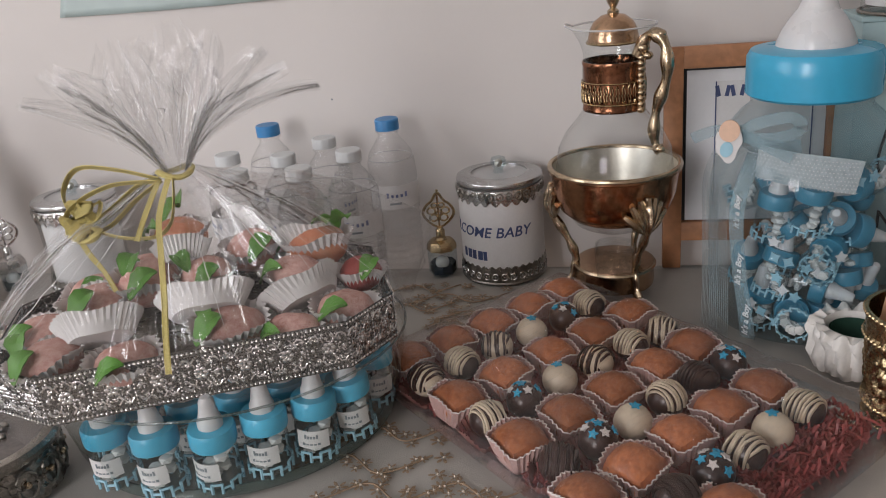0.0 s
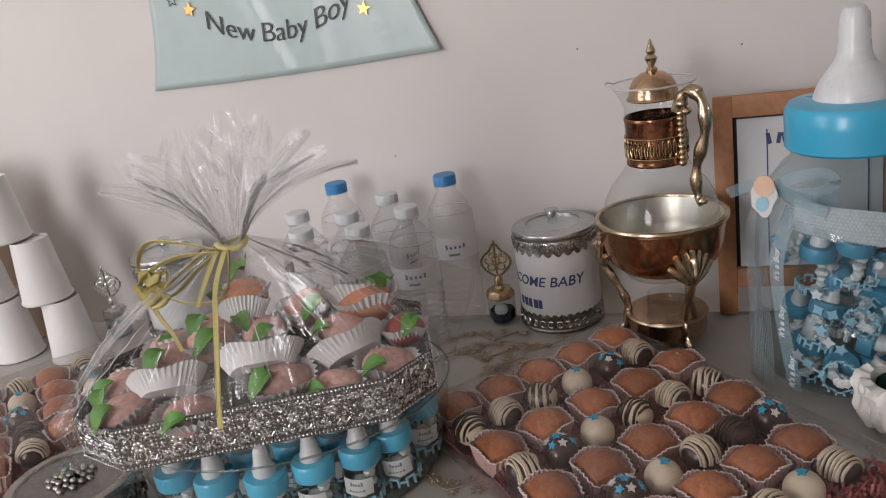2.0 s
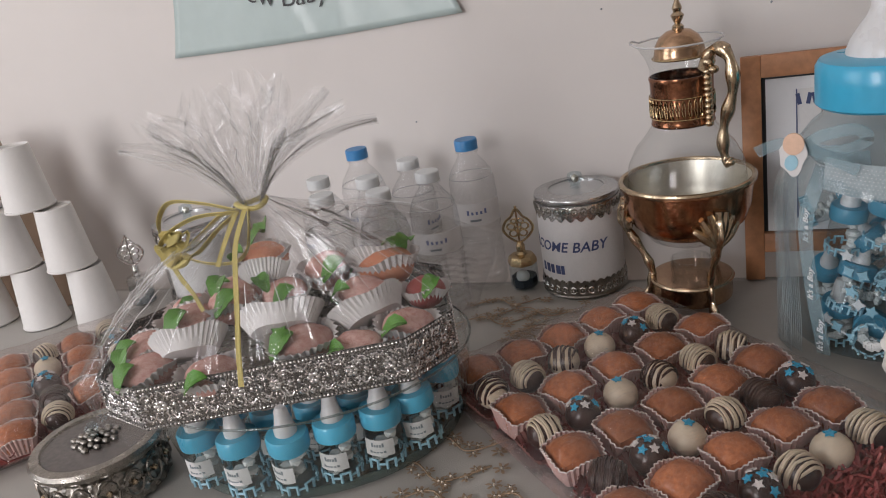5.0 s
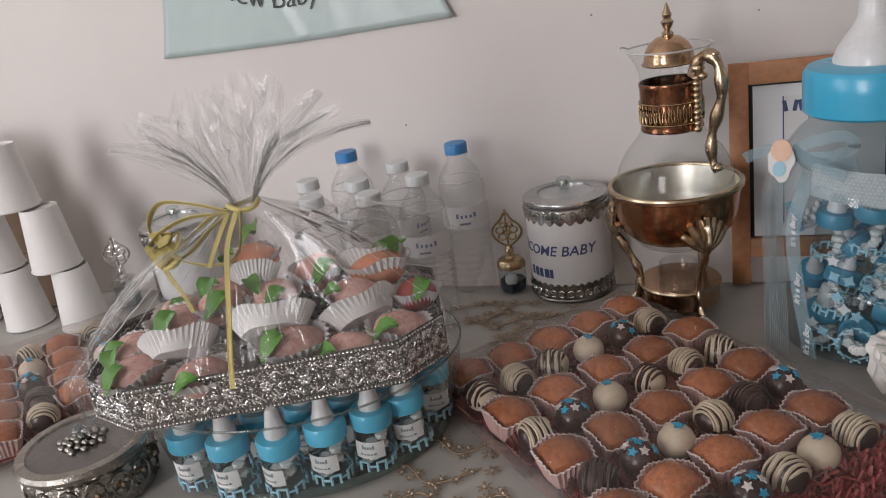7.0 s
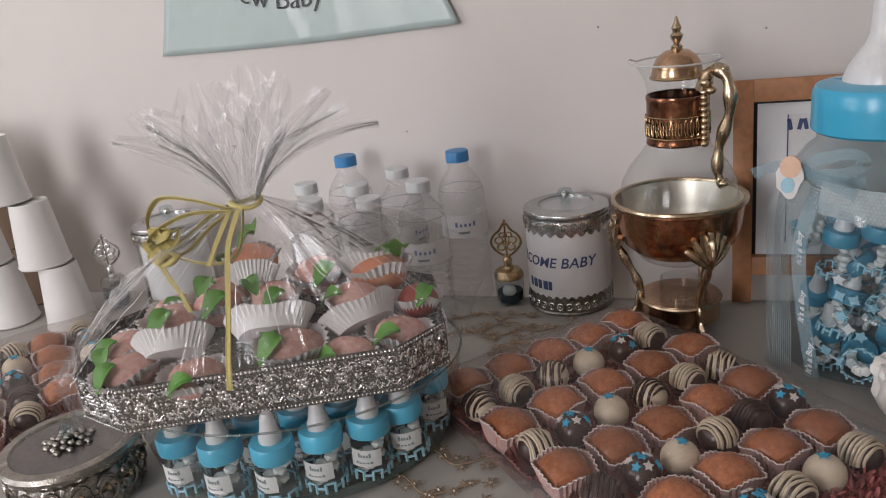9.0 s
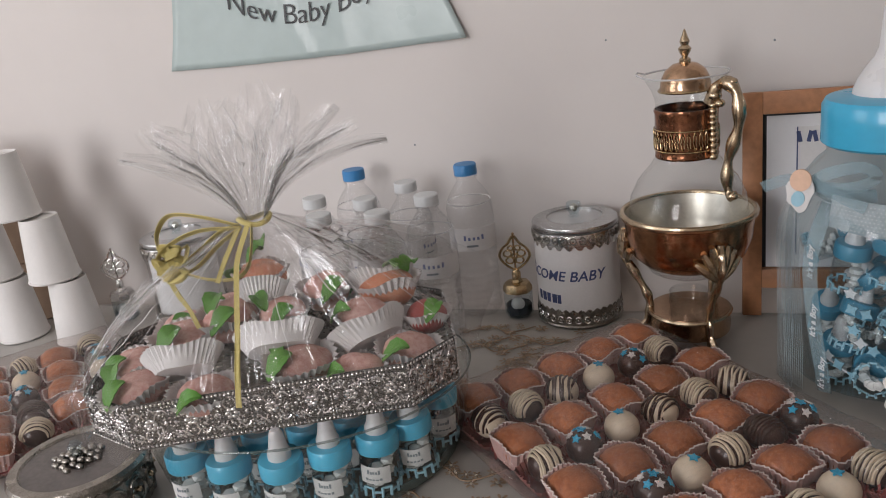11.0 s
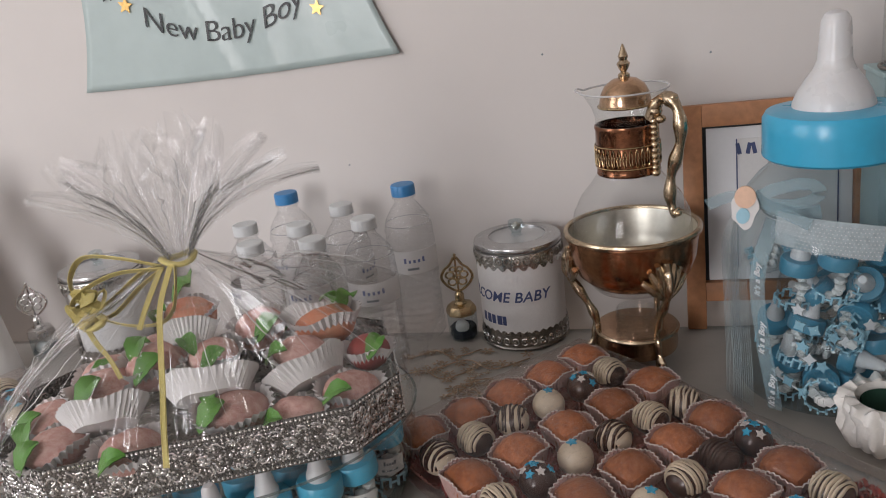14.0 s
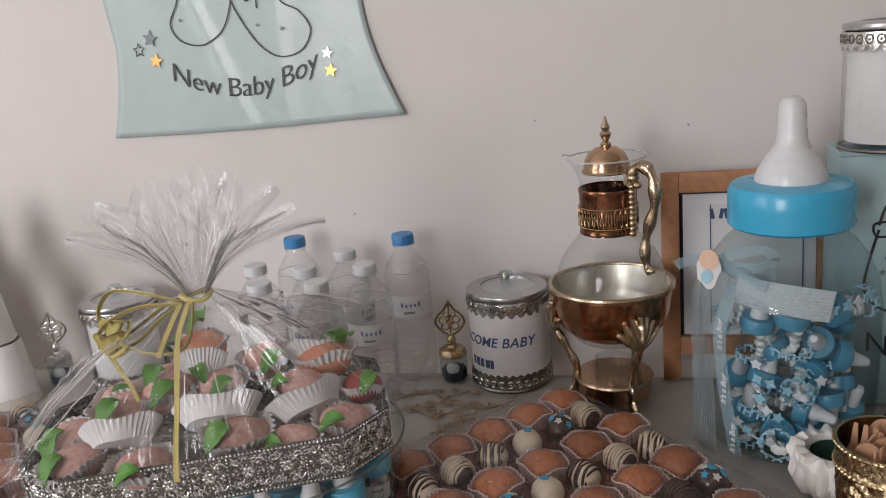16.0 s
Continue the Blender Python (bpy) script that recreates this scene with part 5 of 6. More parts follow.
PM = pose(0.010, -0.215, 0, 0, 0, 45.6)
ROWS = [(0.008, "ccccc", us(-0.110, 0.0545, 5)), (-0.039, "LSLWDS", us(-0.1235, 0.046, 6)), (-0.085, "ccccc", us(-0.120, 0.0595, 5)),
        (-0.131, "SDWLSS", us(-0.122, 0.047, 6)), (-0.173, "ccccc", us(-0.119, 0.0567, 5)), (-0.217, "BDWSBD", us(-0.1196, 0.0447, 6)),
        (-0.260, "ccccc", us(-0.130, 0.0558, 5)), (-0.305, "BBDSWS", us(-0.123, 0.0415, 6)), (-0.340, "cc", us(-0.118, 0.056, 2))]
platter(PM, ROWS, -0.143, 0.128, -0.360, 0.034, 1500, "film-covered platter of small cakes and chocolates on red paper")
PM2 = pose(-0.643, -0.325, 0, 0, 0, -42)
ROWS2 = [(0.088, "SDWSB", us(-0.09, 0.048, 5)), (0.043, "cccc", us(-0.08, 0.056, 4)), (0.0, "SWDBS", us(-0.075, 0.05, 5)), (-0.043, "ccccc", us(-0.085, 0.054, 5)), (-0.088, "DSWBS", us(-0.085, 0.05, 5)), (-0.13, "ccccc", us(-0.085, 0.054, 5))]
platter(PM2, ROWS2, -0.115, 0.165, -0.165, 0.118, 700, "film-covered platter of cakes and chocolates beside the paper cups")


# ---- paper cups stacked in a pyramid ----
def cup(M_CUP, label):
    c = thing("paper_cup", pose(0, 0, 0), label, "paper cup", "stacked paper cups")
    part("cup_wall", lathe([(0.0362, 0.0), (0.0368, 0.002), (0.0355, 0.0035), (0.0265, 0.0942), (0.0257, 0.0952), (0.0251, 0.0942), (0.0335, 0.004), (0.0352, 0.0)], 48), M_CUP, c)
    part("cup_base", lathe([(0, 0.090), (0.0252, 0.090), (0.0252, 0.0915), (0, 0.0915)], 40), M_CUP, c)
    part("rolled_rim", tube([(0.0352 * math.cos(a), 0.0352 * math.sin(a), 0.0021) for a in [i * math.pi / 24 for i in range(48)]], 0.0019, 6, True), M_CUP, c)
    return c


for yy, sh, mm, lab in ((-0.126, 0.0, M_CUP, "plain white paper cup standing upside down"), (-0.045, -0.148, M_KRAFT, "kraft brown paper cup standing upside down")):
    c0, first = cup(mm, lab), True
    for row, n in ((0, 4), (1, 3), (2, 2)):
        for i in range(n):
            m = pose((-0.737, -0.757, -0.798)[row] + sh - 0.112 * i, yy, 0.0955 * row, 0, 0, 37 * i + 50 * row)
            if first:
                c0.matrix_world, first = m, False
            else:
                copy_thing(c0, m)

# ---- round filigree box with a mirrored lid ----
jb = thing("trinket_box", pose(-0.415, -0.482, 0), "round old silver filigree box with dark glass lid", "trinket box")


def fili(n, amp):
    def f(a, kk, r, z):
        return r + amp * noise.noise((math.cos(a) * r * 190, math.sin(a) * r * 190, z * 190)) + amp * 0.8 * abs(math.sin(a * n)) * math.sin(kk * 1.9), z
    return f


part("box_wall", lathe([(0.055, 0.001)] + [(0.059 + 0.002 * math.sin(i), 0.002 + 0.043 * i / 14) for i in range(15)] + [(0.05, 0.045), (0.05, 0.004), (0, 0.004)], 200, fili(14, 0.0022)), M_DARKSILVER, jb)
for i in range(16):
    a = i * math.pi / 8
    q = lambda t: ((0.0622) * math.cos(a + 0.15 * math.cos(t)), 0.0622 * math.sin(a + 0.15 * math.cos(t)), 0.024 + 0.013 * math.sin(t))
    o = part("scroll", tube([q(j * math.pi / 6) for j in range(12)], 0.0015, 5, True), M_DARKSILVER, jb)
    part("scroll_bead", ball(0.0034, q(0)[:0] or (0.0622 * math.cos(a), 0.0622 * math.sin(a), 0.024), sub=1), M_BRASS, o)
lid = part("lid_ring", lathe([(0.052, 0.046), (0.0645, 0.045), (0.0655, 0.049), (0.063, 0.053), (0.054, 0.0535), (0.052, 0.051)], 72), M_DARKSILVER, jb, "worn silver rim")
part("lid_glass", lathe([(0, 0.05), (0.053, 0.0495), (0.053, 0.0515), (0, 0.052)], 48), M_DIAL, lid, "dark reflecting glass")
for i in range(26):
    a, r = i * 2.4, 0.0045 * math.sqrt(i)
    part("ornament_petal", ball(0.0038, (r * math.cos(a), r * math.sin(a), 0.053 + 0.004 * max(0, 1 - r / 0.02)), (1.2, 0.8, 0.9), sub=2), M_DARKSILVER, lid)
part("lid_knob", lathe([(0, 0.053), (0.006, 0.054), (0.004, 0.06), (0.0075, 0.066), (0.004, 0.071), (0, 0.072)], 10), M_GLASSJAR, lid)


# ---- giant feeding bottle used as a money jar ----
JX, JY = 0.329, -0.145
J = thing("giant_baby_bottle", pose(JX, JY, 0), "giant clear plastic baby bottle with sky blue cap, filled with favours", "baby bottle jar")
part("jar", lathe([(0, 0.002), (0.07, 0.001), (0.082, 0.006), (0.088, 0.02), (0.0905, 0.06), (0.092, 0.12), (0.0915, 0.16), (0.087, 0.19), (0.078, 0.212), (0.066, 0.228), (0.0565, 0.236), (0.0565, 0.25)], 72), M_GLASSJAR, J)
capo = part("cap", lathe([(0, 0.246), (0.0595, 0.246), (0.0624, 0.2485), (0.0624, 0.27), (0.0624, 0.284), (0.059, 0.290), (0.047, 0.2925), (0.036, 0.293), (0, 0.293)], 96, lambda a, kk, r, z: (r * (1 + (0.006 * max(0, math.sin(a * 40)) if kk in (2, 3) and -0.3 < a - 5.6 < 0.6 else 0)), z)), M_SKY, J, "glossy sky blue screw cap")
part("coin_slot", box(0.022, 0.0032, 0.0012, (0.034, 0.031, 0.2925), rot=Matrix.Rotation(radians(48), 4, "Z")), M_NIGHT, capo, "dark coin slot")
part("teat", lathe([(0.0362, 0.2925), (0.036, 0.296), (0.0322, 0.306), (0.025, 0.318), (0.0182, 0.327), (0.0152, 0.335), (0.0142, 0.348), (0.0135, 0.362), (0.0128, 0.37), (0.0095, 0.3765), (0.004, 0.379), (0, 0.379)], 48), M_TEAT, J, "white plastic teat")


def round_jar(pts, off=0.002, n=6):
    """Points (degrees, height, extra radius) laid on the jar's wall."""
    def rad(z):
        return 0.0925 if z < 0.165 else 0.0925 - 0.55 * (z - 0.165) if z < 0.215 else 0.066
    return spline([((rad(z) + off + e) * math.cos(radians(a)), (rad(z) + off + e) * math.sin(radians(a)), z) for a, z, e in pts], n)


neck = [(192 + i * 12, 0.212 - 0.006 * math.sin(radians(i * 30)), 0.002) for i in range(6)]
part("neck_ribbon", strip(round_jar(neck), 0.016, 0.0008), M_ORGANZA, J, "sheer pale blue organza ribbon")
part("lace_band", strip(round_jar([(226, 0.196, 0.008), (245, 0.193, 0.008), (265, 0.190, 0.008), (286, 0.184, 0.008)]), 0.032, 0.0012), M_LACE, J, "glittering pale blue lace")
bm = bmesh.new()
for j in range(9):
    for d in range(2 * 28):
        deg = 227 + d * 58 / 56
        z = 0.196 - 0.012 * ((deg - 226) / 60) ** 1.2 + (j - 4) * 0.0035
        if (d + j) % 2:
            rj = 0.0925 + 0.0035
            ball(0.0006, (rj * math.cos(radians(deg)) * 0.985, rj * math.sin(radians(deg)) * 0.985, z), (1, 1, 0.8), bm, 1)
dots = part("lace_dots", bm, M_WHITE, J, "raised white dots on the lace")
dots["kind"] = "stuff"
part("bow_loop", strip([Vector(p) for p in spline([(-0.075, -0.052, 0.222), (-0.062, -0.075, 0.236), (-0.038, -0.088, 0.243), (-0.028, -0.086, 0.232), (-0.048, -0.08, 0.222), (-0.075, -0.055, 0.218)], 6)], 0.011, 0.0008, wide=lambda t: (0.2, -0.3, 1)), M_ORGANZA, J)
part("bow_tail", strip([Vector(p) for p in spline([(-0.078, -0.05, 0.222), (-0.098, -0.05, 0.224), (-0.118, -0.046, 0.216)], 6)], 0.012, 0.0008, wide=lambda t: (0.1, -0.3, 1)), M_ORGANZA, J)
part("bow_tail", strip([Vector(p) for p in spline([(-0.078, -0.052, 0.222), (-0.055, -0.078, 0.214), (-0.035, -0.09, 0.205)], 6)], 0.012, 0.0008, wide=lambda t: (0.1, -0.3, 1)), M_ORGANZA, J)
for deg0, wid, extra, bot in ((198, 0.036, 0.006, 0.002), (209, 0.030, 0.009, 0.010)):
    pts = round_jar([(deg0, 0.215, extra), (deg0 - 3, 0.17, extra), (deg0 - 2, 0.11, extra - 0.002), (deg0 + 3, 0.05, extra), (deg0 + 5, bot, extra + 0.002)])
    part("tulle_tail", strip(pts, wid, 0.0008, wide=lambda t, d=deg0: (math.sin(radians(d)), -math.cos(radians(d)), 0.15 * math.sin(9 * t))), M_TULLE, J, "dotted pale blue tulle ribbon")
    bm = bmesh.new()
    acr = Vector((math.sin(radians(deg0)), -math.cos(radians(deg0)), 0))
    nn = int(wid / 0.0032)
    for q in range(nn + 1):
        tube([p + acr * (wid * (q / nn - 0.5)) for p in pts[::2]], 0.00014, 3, False, bm)
    for q in range(62):
        p = pts[int(q / 62 * (len(pts) - 1))].lerp(pts[min(len(pts) - 1, int(q / 62 * (len(pts) - 1)) + 1)], (q / 62 * (len(pts) - 1)) % 1)
        tube([p - acr * wid / 2, p, p + acr * wid / 2], 0.00014, 3, False, bm)
    part("tulle_net", bm, M_NET, J, "fine pale blue net")
rib = part("printed_ribbon", strip(round_jar([(221, 0.2, 0.004), (220, 0.15, 0.004), (223, 0.09, 0.004), (229, 0.04, 0.004), (232, 0.012, 0.004)]), 0.017, 0.0008, wide=lambda t: (math.sin(radians(222)), -math.cos(radians(222)), 0)), M_ORGANZA, J, "sheer ribbon printed with white lettering")
for zc, dg in ((0.145, 220.3), (0.085, 223.5), (0.032, 230)):
    rr = 0.0925 + 0.0072

    def up_bend(v, zc=zc, dg=dg, rr=rr):
        a = radians(dg) - (v.z - 0.003) / rr
        r = rr - v.y
        return Vector((r * math.cos(a), r * math.sin(a), zc + v.x))
    part("lettering", letters("It's a Boy", 0.0092, 0.0002, 0.25, up_bend), M_WHITE, rib, smooth=False)
tag = part("cutout_tag", plate([(0.017 * math.sin(a) * (1 + 0.18 * math.cos(3 * a)), 0.011 * math.cos(a) * (1 + 0.1 * math.sin(5 * a))) for a in [i * math.pi / 16 for i in range(32)]], 0.0018), M_PAPER, J, "white-edged cut-out tag in plain shapes")
tag.matrix_basis = Matrix.Translation((-0.086, -0.058, 0.214)) @ Matrix.Rotation(radians(-18), 4, "Z") @ pose(0, 0, 0, 90, 0, 0) @ pose(0, 0, 0, 0, 0, 80) @ Matrix.Scale(1.08, 4)
t2 = part("tag_disc", lathe([(0, 0), (0.0088, 0), (0.0088, 0.0022), (0, 0.0022)], 24, sx=1.12), M_SKIN, tag, "peach round patch")
t2.location = (0.011, 0.001, 0.0008)
t3 = part("tag_patch", lathe([(0, 0), (0.0055, 0), (0.0055, 0.002), (0, 0.002)], 20, sx=1.3), M_PALEBLUE, tag, "pale blue patch")
t3.location = (-0.006, 0, 0.0008)


def chain(pts, n):
    """Flat cut-out bears and links, one after another."""
    path = spline(pts, 40)
    for i in range(n):
        p = path[int(i / n * (len(path) - 1))]
        o = Vector((p.x, p.y, 0)).normalized()
        bm = plate(star_outline(0.0068, 0.55, 4 if i % 2 else 5), 0.0016)
        ob = part("cutout_charm", bm, M_PALEBLUE if i % 3 else M_WHITE, J, smooth=False)
        ob.matrix_basis = Matrix.Translation(p) @ o.to_track_quat("Z", "Y").to_matrix().to_4x4() @ pose(0, 0, 0, 0, 0, 30 * i)


ins = lambda a, z, r=0.084: (r * math.cos(radians(a)), r * math.sin(radians(a)), z)
part("charm_string", tube(spline([ins(230, 0.04), ins(250, 0.028), ins(270, 0.034), ins(290, 0.03), ins(310, 0.04)], 8), 0.0011, 5), M_WHITE, J)
chain([ins(228, 0.045), ins(250, 0.028), ins(272, 0.03), ins(295, 0.03), ins(315, 0.04)], 10)
chain([ins(282, 0.175), ins(300, 0.18), ins(318, 0.182), ins(335, 0.178)], 6)
chain([ins(285, 0.10, 0.078), ins(275, 0.085, 0.08), ins(262, 0.09, 0.08), ins(240, 0.1, 0.08)], 6)
chain([ins(240, 0.115, 0.08), ins(245, 0.07, 0.08), ins(262, 0.055, 0.08)], 5)

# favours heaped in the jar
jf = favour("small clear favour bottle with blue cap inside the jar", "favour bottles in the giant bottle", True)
fit_spots = [(-62, 0.05, 0.115, 60, -20), (-95, 0.058, 0.145, 12, 30), (-110, 0.045, 0.105, -40, 70), (-75, 0.055, 0.085, 75, 150), (-55, 0.058, 0.060, 165, 30), (-30, 0.055, 0.070, 160, 10), (-120, 0.060, 0.075, 20, 120), (-85, 0.058, 0.050, 100, 60), (-40, 0.055, 0.150, 95, -60), (-140, 0.055, 0.03, 10, 0), (-70, 0.05, 0.016, 5, 0), (-20, 0.06, 0.03, 30, 40), (30, 0.05, 0.06, 40, 100), (100, 0.05, 0.05, 60, 200), (160, 0.05, 0.05, 30, 0), (60, 0.04, 0.12, 80, 10), (140, 0.045, 0.125, 70, 90), (0, 0.05, 0.12, 20, 40), (-105, 0.062, 0.02, 95, 170), (-90, 0.01, 0.1, 50, 10), (-128, 0.06, 0.135, 8, 60), (-50, 0.06, 0.105, 110, 100)]
for i, (a, r, z, tx, tz) in enumerate(fit_spots):
    m = pose(JX + r * math.cos(radians(a)), JY + r * math.sin(radians(a)), z + 0.012) @ pose(0, 0, 0, tx, 0, tz) @ Matrix.Translation((0, 0, -0.04)) @ Matrix.Scale(0.86, 4)
    if i == 0:
        jf.matrix_world = m
    else:
        q = copy_thing(jf, m)
        q.matrix_world = m

# ---- mint gift box with line drawing, behind the giant bottle ----
gb = thing("gift_box", pose(0.392, -0.074, 0), "mint green card box with black line drawing of baby shoes", "gift box")
part("box_body", box(0.34, 0.07, 0.300, (0.17, 0.036, 0), 0.002), M_MINTBOX, gb)
part("lid", box(0.344, 0.073, 0.006, (0.17, 0.036, 0.300), 0.0015), M_MINTBOX, gb)


def ink(pts, r, parent, mat_=None, y=0.0, n=8, name="ink_line", closed=False):
    return part(name, tube([Vector((p[0], y, p[1])) for p in [(q.x, q.y) for q in spline([(a - 0.010, b + 0.016, 0) for a, b in pts], n, closed)]], r, 5, closed, flat=0.35, up=(0, 1, 0)), mat_ or M_INK, parent)


yb = -0.0002
ink([(0.052, 0.205), (0.062, 0.232), (0.095, 0.243), (0.125, 0.23), (0.13, 0.2)], 0.0016, gb, y=yb)
ink([(0.066, 0.225), (0.075, 0.236), (0.098, 0.238), (0.115, 0.222), (0.095, 0.212), (0.072, 0.214)], 0.0012, gb, y=yb, closed=True)
ink([(0.052, 0.2), (0.044, 0.165), (0.040, 0.13), (0.055, 0.108), (0.085, 0.1), (0.115, 0.108), (0.13, 0.14)], 0.0016, gb, y=yb)
for s in (-1, 1):
    ink([(0.075, 0.196), (0.075 + s * 0.012, 0.208), (0.075 + s * 0.028, 0.206), (0.075 + s * 0.024, 0.192), (0.075, 0.194)], 0.0015, gb, y=yb)
    ink([(0.075, 0.194), (0.075 + s * 0.01, 0.18), (0.075 + s * 0.014, 0.165)], 0.0015, gb, y=yb)
for x, z in ((0.058, 0.15), (0.075, 0.135), (0.1, 0.15), (0.09, 0.17)):
    q = part("printed_star", plate(star_outline(0.0045), 0.0006), M_GREYINK, gb, smooth=False)
    q.matrix_basis = pose(x - 0.010, -0.0002, z + 0.016, 90, 0, 0)
q = part("lettering", letters("New Baby Boy", 0.035, 0.0003, 0.0, lambda v: Vector((v.x + 0.138, v.y, v.z + 0.066 + 1.5 * (v.x) ** 2 - 0.012)), 1.0, 0.0), M_INK, gb, smooth=False)
q.location = (0, -0.0003, 0)

# ---- black gadget with its lead ----
bk = thing("black_speaker", pose(0.492, -0.142, 0), "small black plastic device with a thin lead", "speaker")
part("body", box(0.075, 0.05, 0.112, (0, 0, 0), 0.008), M_BLACK, bk)
part("top_grip", box(0.05, 0.03, 0.022, (0.0, 0, 0.111), 0.006), M_BLACK, bk)
part("dial", lathe([(0, 0), (0.012, 0), (0.012, 0.004), (0.009, 0.006), (0, 0.006)], 24, m=pose(0, -0.025, 0.055, 90, 0, 0)), M_NIGHT, bk)
part("lead", tube(spline([(-0.036, -0.005, 0.02), (-0.058, -0.01, 0.028), (-0.068, -0.012, 0.016), (-0.055, -0.02, 0.005), (-0.03, -0.03, 0.003)], 8), 0.0022, 6), M_BLACK, bk)

# ---- ruffled white shell dish ----
sd = thing("shell_dish", pose(0.357, -0.262, 0), "ruffled white shell dish with a dark green inside", "shell dish")


def ruff(a, kk, r, z):
    w = 1 + (0.17 * abs(math.sin(a * 9 + 0.5 * kk)) ** 0.6 + 0.06 * math.sin(a * 7 + 1 + kk)) * (kk in (2, 3, 4, 5, 6))
    return r * w, z + 0.0035 * math.sin(a * 15 + kk * 1.5) * (kk in (3, 4, 5, 6))


part("shell", lathe([(0, 0.0005), (0.02, 0.0005), (0.03, 0.006), (0.036, 0.02), (0.034, 0.034), (0.037, 0.042), (0.035, 0.05), (0.028, 0.049), (0.026, 0.038), (0.022, 0.02), (0, 0.012)], 120, ruff), M_SHELL, sd)
part("lining", lathe([(0.0235, 0.044), (0.0235, 0.034), (0.018, 0.018), (0, 0.014)], 40), M_GREEN, sd, "dark green glazed inside")

# ---- gilt filigree beaker of wooden cutlery ----
gk = thing("gilt_beaker", pose(0.380, -0.345, 0), "gilt filigree beaker with ornate oval medallions", "beaker")


def gilt(a, kk, r, z):
    if kk < 2 or kk > 50:
        return r, z
    t = (z - 0.004) / 0.1
    o = math.hypot(((a * 6 / (2 * math.pi)) % 1 - 0.5) * 2.0, (t - 0.47) * 3.4)
    d = 0.0013 * math.sin(o * 15) * (abs(t - 0.47) < 0.29)
    d += 0.0011 * noise.noise((math.cos(a) * 13, math.sin(a) * 13, t * 34)) + 0.0010 * noise.noise((math.cos(a) * 27, math.sin(a) * 27, t * 70))
    d += 0.0016 * (abs(t - 0.17) < 0.02 or abs(t - 0.77) < 0.02)
    return r + d, z


prof = [(0, 0.001), (0.034, 0.001)] + [(0.0365 + 0.007 * i / 48, 0.003 + 0.101 * i / 48) for i in range(49)] + [(0.0435, 0.105), (0.0415, 0.105), (0.0345, 0.006), (0, 0.005)]
part("beaker_wall", lathe(prof, 260, gilt), M_GOLD, gk)
for z, r in ((0.004, 0.0375), (0.0205, 0.0392), (0.082, 0.0432), (0.1035, 0.0442)):
    part("rope_ring", tube([((r + 0.0006 * math.sin(a * 60)) * math.cos(a), (r + 0.0006 * math.sin(a * 60)) * math.sin(a), z) for a in [i * math.pi / 90 for i in range(180)]], 0.0016, 6, True), M_GOLD, gk)


def cutlery(kind):
    c = thing("wooden_spoon" if kind == "s" else "wooden_fork", pose(0, 0, 0), "disposable birch wood spoon, bowl end up" if kind == "s" else "disposable birch wood fork, prongs up", "wooden cutlery", "wooden cutlery in the beaker")
    w = 0.006
    g = 1.3
    if kind == "s":
        out = [(-w, 0), (w, 0), (w, 0.078)] + [(0.0095 * math.sin(a), 0.1 - 0.019 * math.cos(a)) for a in [i * math.pi / 10 for i in range(3, 18)]] + [(-w, 0.078)]
        out = [(x * g, z * 0.87) for x, z in out]
        part("blade", plate(out, 0.0017, pose(0, 0, 0, 90, 0, 0)), M_WOODSPOON, c)
    else:
        out = [(-w, 0), (w, 0), (w, 0.072), (0.0092, 0.09), (0.0092, 0.118), (0.0062, 0.12), (0.0054, 0.098), (0.0038, 0.098), (0.0026, 0.12), (0.0, 0.12), (-0.0012, 0.098), (-0.0028, 0.098), (-0.0036, 0.12), (-0.0062, 0.12), (-0.0072, 0.098), (-0.0092, 0.09), (-w, 0.072)]
        out = [(x * g, z * 0.87) for x, z in out]
        part("blade", plate(out, 0.0017, pose(0, 0, 0, 90, 0, 0)), M_WOODSPOON, c)
    return c


sp, fk = cutlery("s"), cutlery("f")
rn = random.Random(21)
for i in range(13):
    a = i * 2.4
    r = 0.0082 * math.sqrt(i)
    m = pose(0.380 + r * math.cos(a), -0.345 + r * math.sin(a), 0.0055 + rn.uniform(0, 0.007)) @ pose(0, 0, 0, rn.uniform(-4, 4), rn.uniform(-4, 4), 0) @ pose(0, 0, 0, 0, 0, rn.uniform(-50, 50))
    o = fk if i % 2 else sp
    if i < 2:
        o.matrix_world = m
    else:
        copy_thing(o, m)

# ---- mint foil banner on the wall ----
bn = thing("foil_banner", pose(0, WALL, 0), "mint foil banner with baby shoes drawing and black lettering", "banner")
bm = bmesh.new()
nu, nv = 48, 48
gr = []


def ban_sides(w):
    """Left and right edge at the height w above the banner's foot."""
    xl = -0.600 + 0.033 * math.sin(min(1, w / 0.15) * math.pi / 2) - 0.11 * max(0, w - 0.13)
    xr = -0.135 - 0.046 * math.sin(min(1, w / 0.17) * math.pi / 2) + 0.03 * max(0, w - 0.17)
    return xl, xr


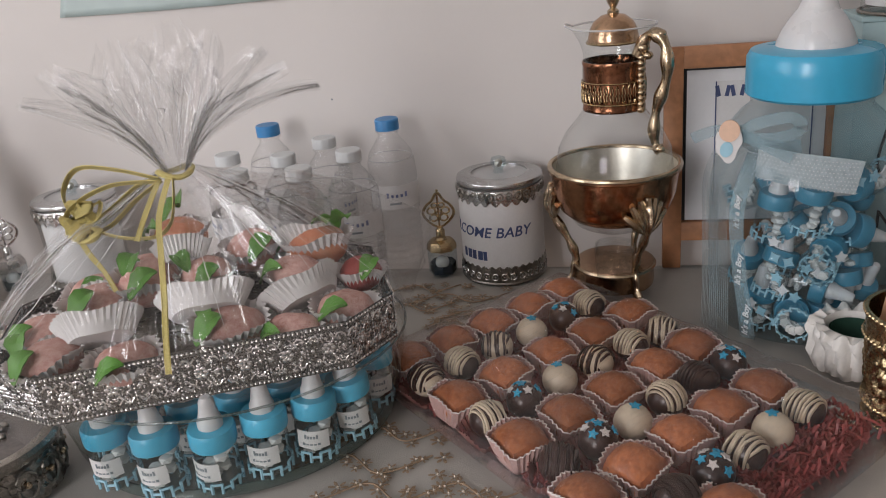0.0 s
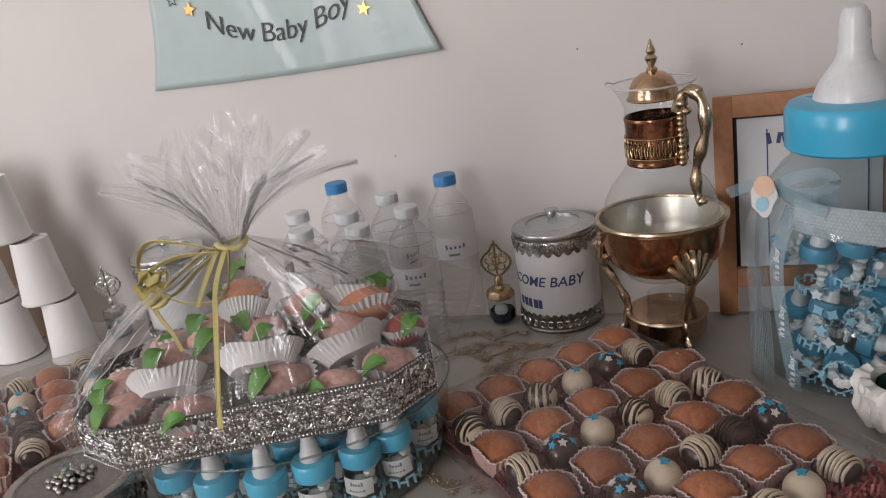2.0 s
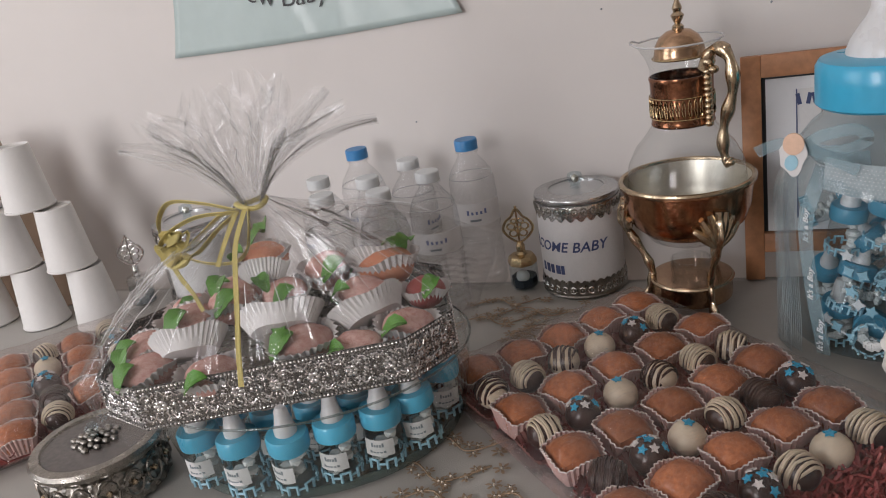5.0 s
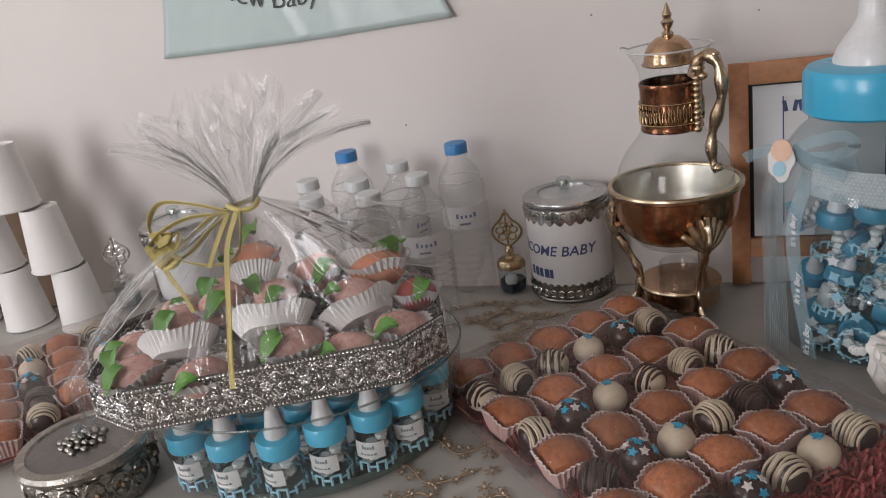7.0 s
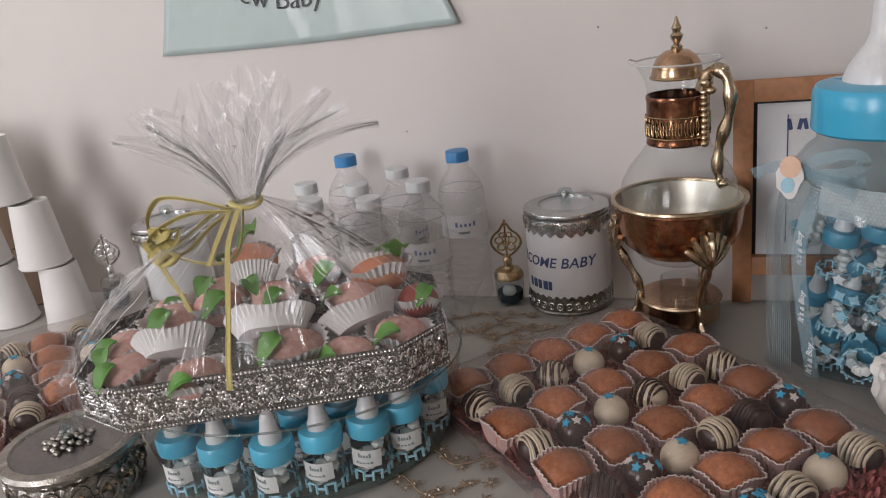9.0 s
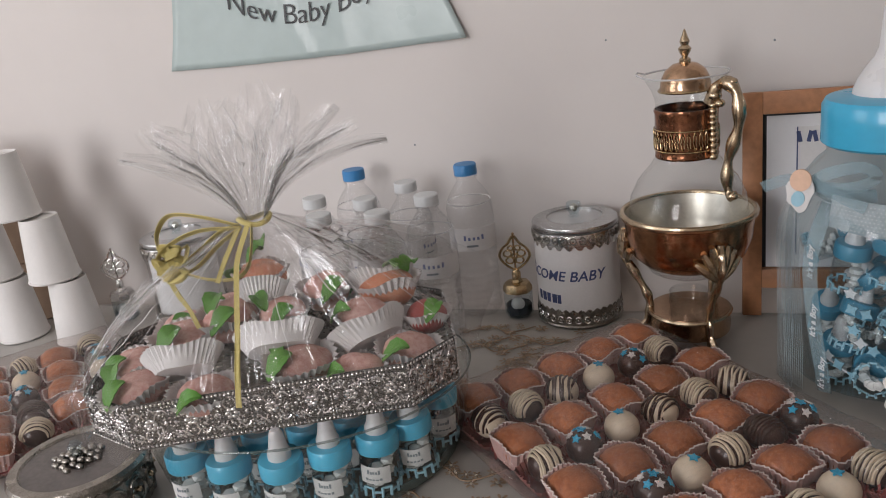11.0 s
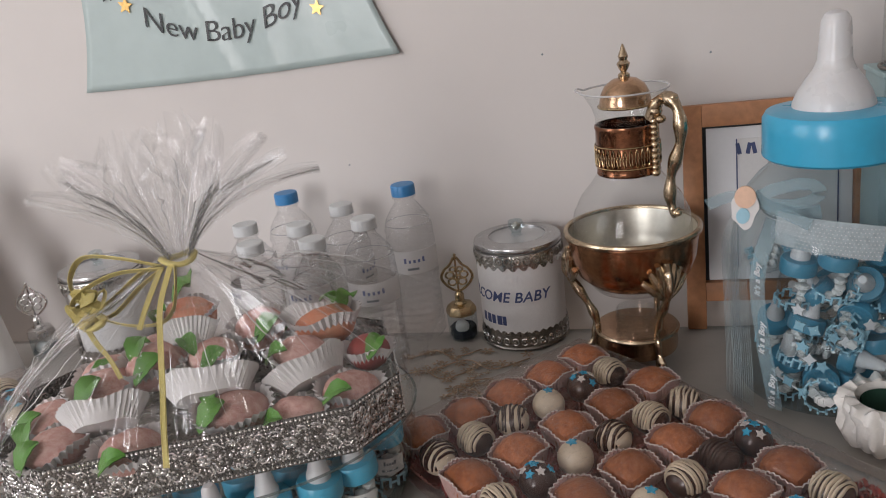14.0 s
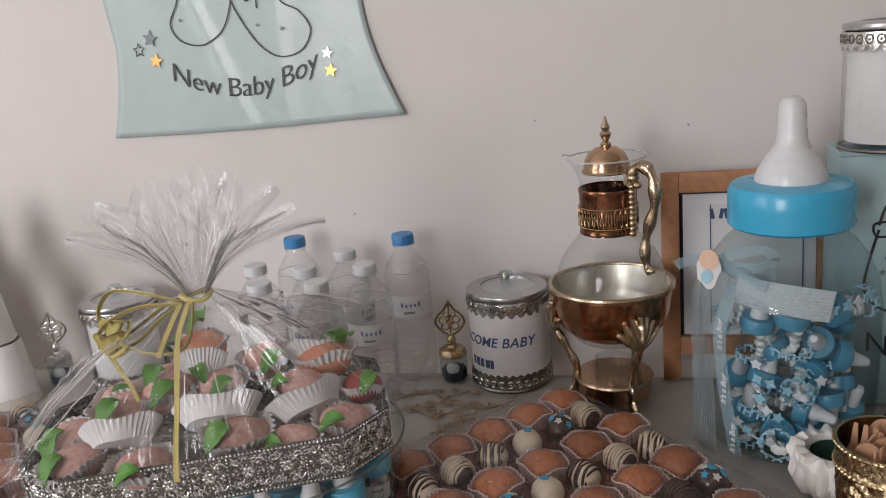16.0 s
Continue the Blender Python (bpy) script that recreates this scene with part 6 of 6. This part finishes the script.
def ban(u, v):
    """u across 0..1, v up 0..1."""
    xl, xr = ban_sides(0.44 * v)
    x = xl + (xr - xl) * u
    z = 0.361 + (0.007 * u * u - 0.002 * math.sin(u * math.pi)) * (1 - v) + 0.44 * v
    curl = 0.005 * max(0, u - 0.85) * 6 * max(0, 1 - v * 3) + 0.0015 * max(0, 0.1 - u) * 10 * (0.5 + 0.5 * math.sin(v * 7))
    y = -0.003 - curl - 0.0025 * (0.5 + 0.5 * noise.noise((x * 9, z * 9, 3))) - 0.003 * math.exp(-((u - 0.50 + 0.35 * v) / 0.022) ** 2) - 0.002 * math.exp(-((u - 0.62 - 0.15 * v) / 0.03) ** 2)
    return x, y, z


for j in range(nv + 1):
    for i in range(nu + 1):
        gr.append(bm.verts.new(ban(i / nu, j / nv)))
for j in range(nv):
    for i in range(nu):
        a = j * (nu + 1) + i
        bm.faces.new((gr[a], gr[a + 1], gr[a + nu + 2], gr[a + nu + 1]))
sheet = part("foil_sheet", bm, M_MINT, bn)
so = sheet.modifiers.new("thickness", "SOLIDIFY")
so.thickness, so.offset = 0.0008, 1


def on_banner(x, z):
    xl, xr = ban_sides(z - 0.361)
    return ban(max(0, min(1, (x - xl) / (xr - xl))), max(0, min(1, (z - 0.361) / 0.44)))[1] - 0.0016


part("lettering", letters("New Baby Boy", 0.039, 0.0003, 0.10, lambda v: Vector((v.x - 0.369, on_banner(v.x - 0.369, 0.43) + v.y - 0.0008, v.z + 0.409 + 2.4 * v.x ** 2)), 0.98, -0.008), M_INK, bn, smooth=False)
for pts in ([(-0.452, 0.62), (-0.446, 0.575), (-0.456, 0.545), (-0.471, 0.517), (-0.458, 0.493), (-0.424, 0.485), (-0.392, 0.502), (-0.374, 0.535), (-0.366, 0.57), (-0.372, 0.62)],
            [(-0.376, 0.555), (-0.366, 0.525), (-0.344, 0.486), (-0.322, 0.465), (-0.298, 0.459), (-0.272, 0.468), (-0.258, 0.493), (-0.272, 0.518), (-0.295, 0.532), (-0.31, 0.56), (-0.312, 0.61)],
            [(-0.358, 0.552), (-0.348, 0.562), (-0.338, 0.553), (-0.348, 0.538), (-0.358, 0.552)], [(-0.332, 0.56), (-0.334, 0.527)]):
    ob = part("ink_line", tube([Vector((p.x, on_banner(p.x, p.y) - 0.0006, p.y)) for p in spline([(a, b, 0) for a, b in pts], 10)], 0.0011, 5, flat=0.35, up=(0, 1, 0)), M_INK, bn)
for x, z, r, mm in ((-0.508, 0.501, 0.0125, M_GREYINK), (-0.504, 0.469, 0.0115, M_GOLDFOIL), (-0.236, 0.435, 0.0105, M_GOLDFOIL), (-0.238, 0.459, 0.009, M_SILVERFOIL), (-0.455, 0.522, 0.003, M_GREYINK), (-0.30, 0.497, 0.0035, M_GREYINK), (-0.337, 0.505, 0.003, M_GREYINK)):
    q = part("printed_star", plate(star_outline(r), 0.0006), mm, bn, smooth=False)
    q.matrix_basis = Matrix.Translation((x, on_banner(x, z) - 0.0006, z)) @ pose(0, 0, 0, 90, 12, 0)
so_ = [(-0.529 + x, 0.486 + y) for x, y in star_outline(0.010)]
part("star_outline", tube([Vector((x, on_banner(x, z) - 0.0006, z)) for x, z in so_], 0.0008, 4, True, up=(0, 1, 0)), M_INK, bn)
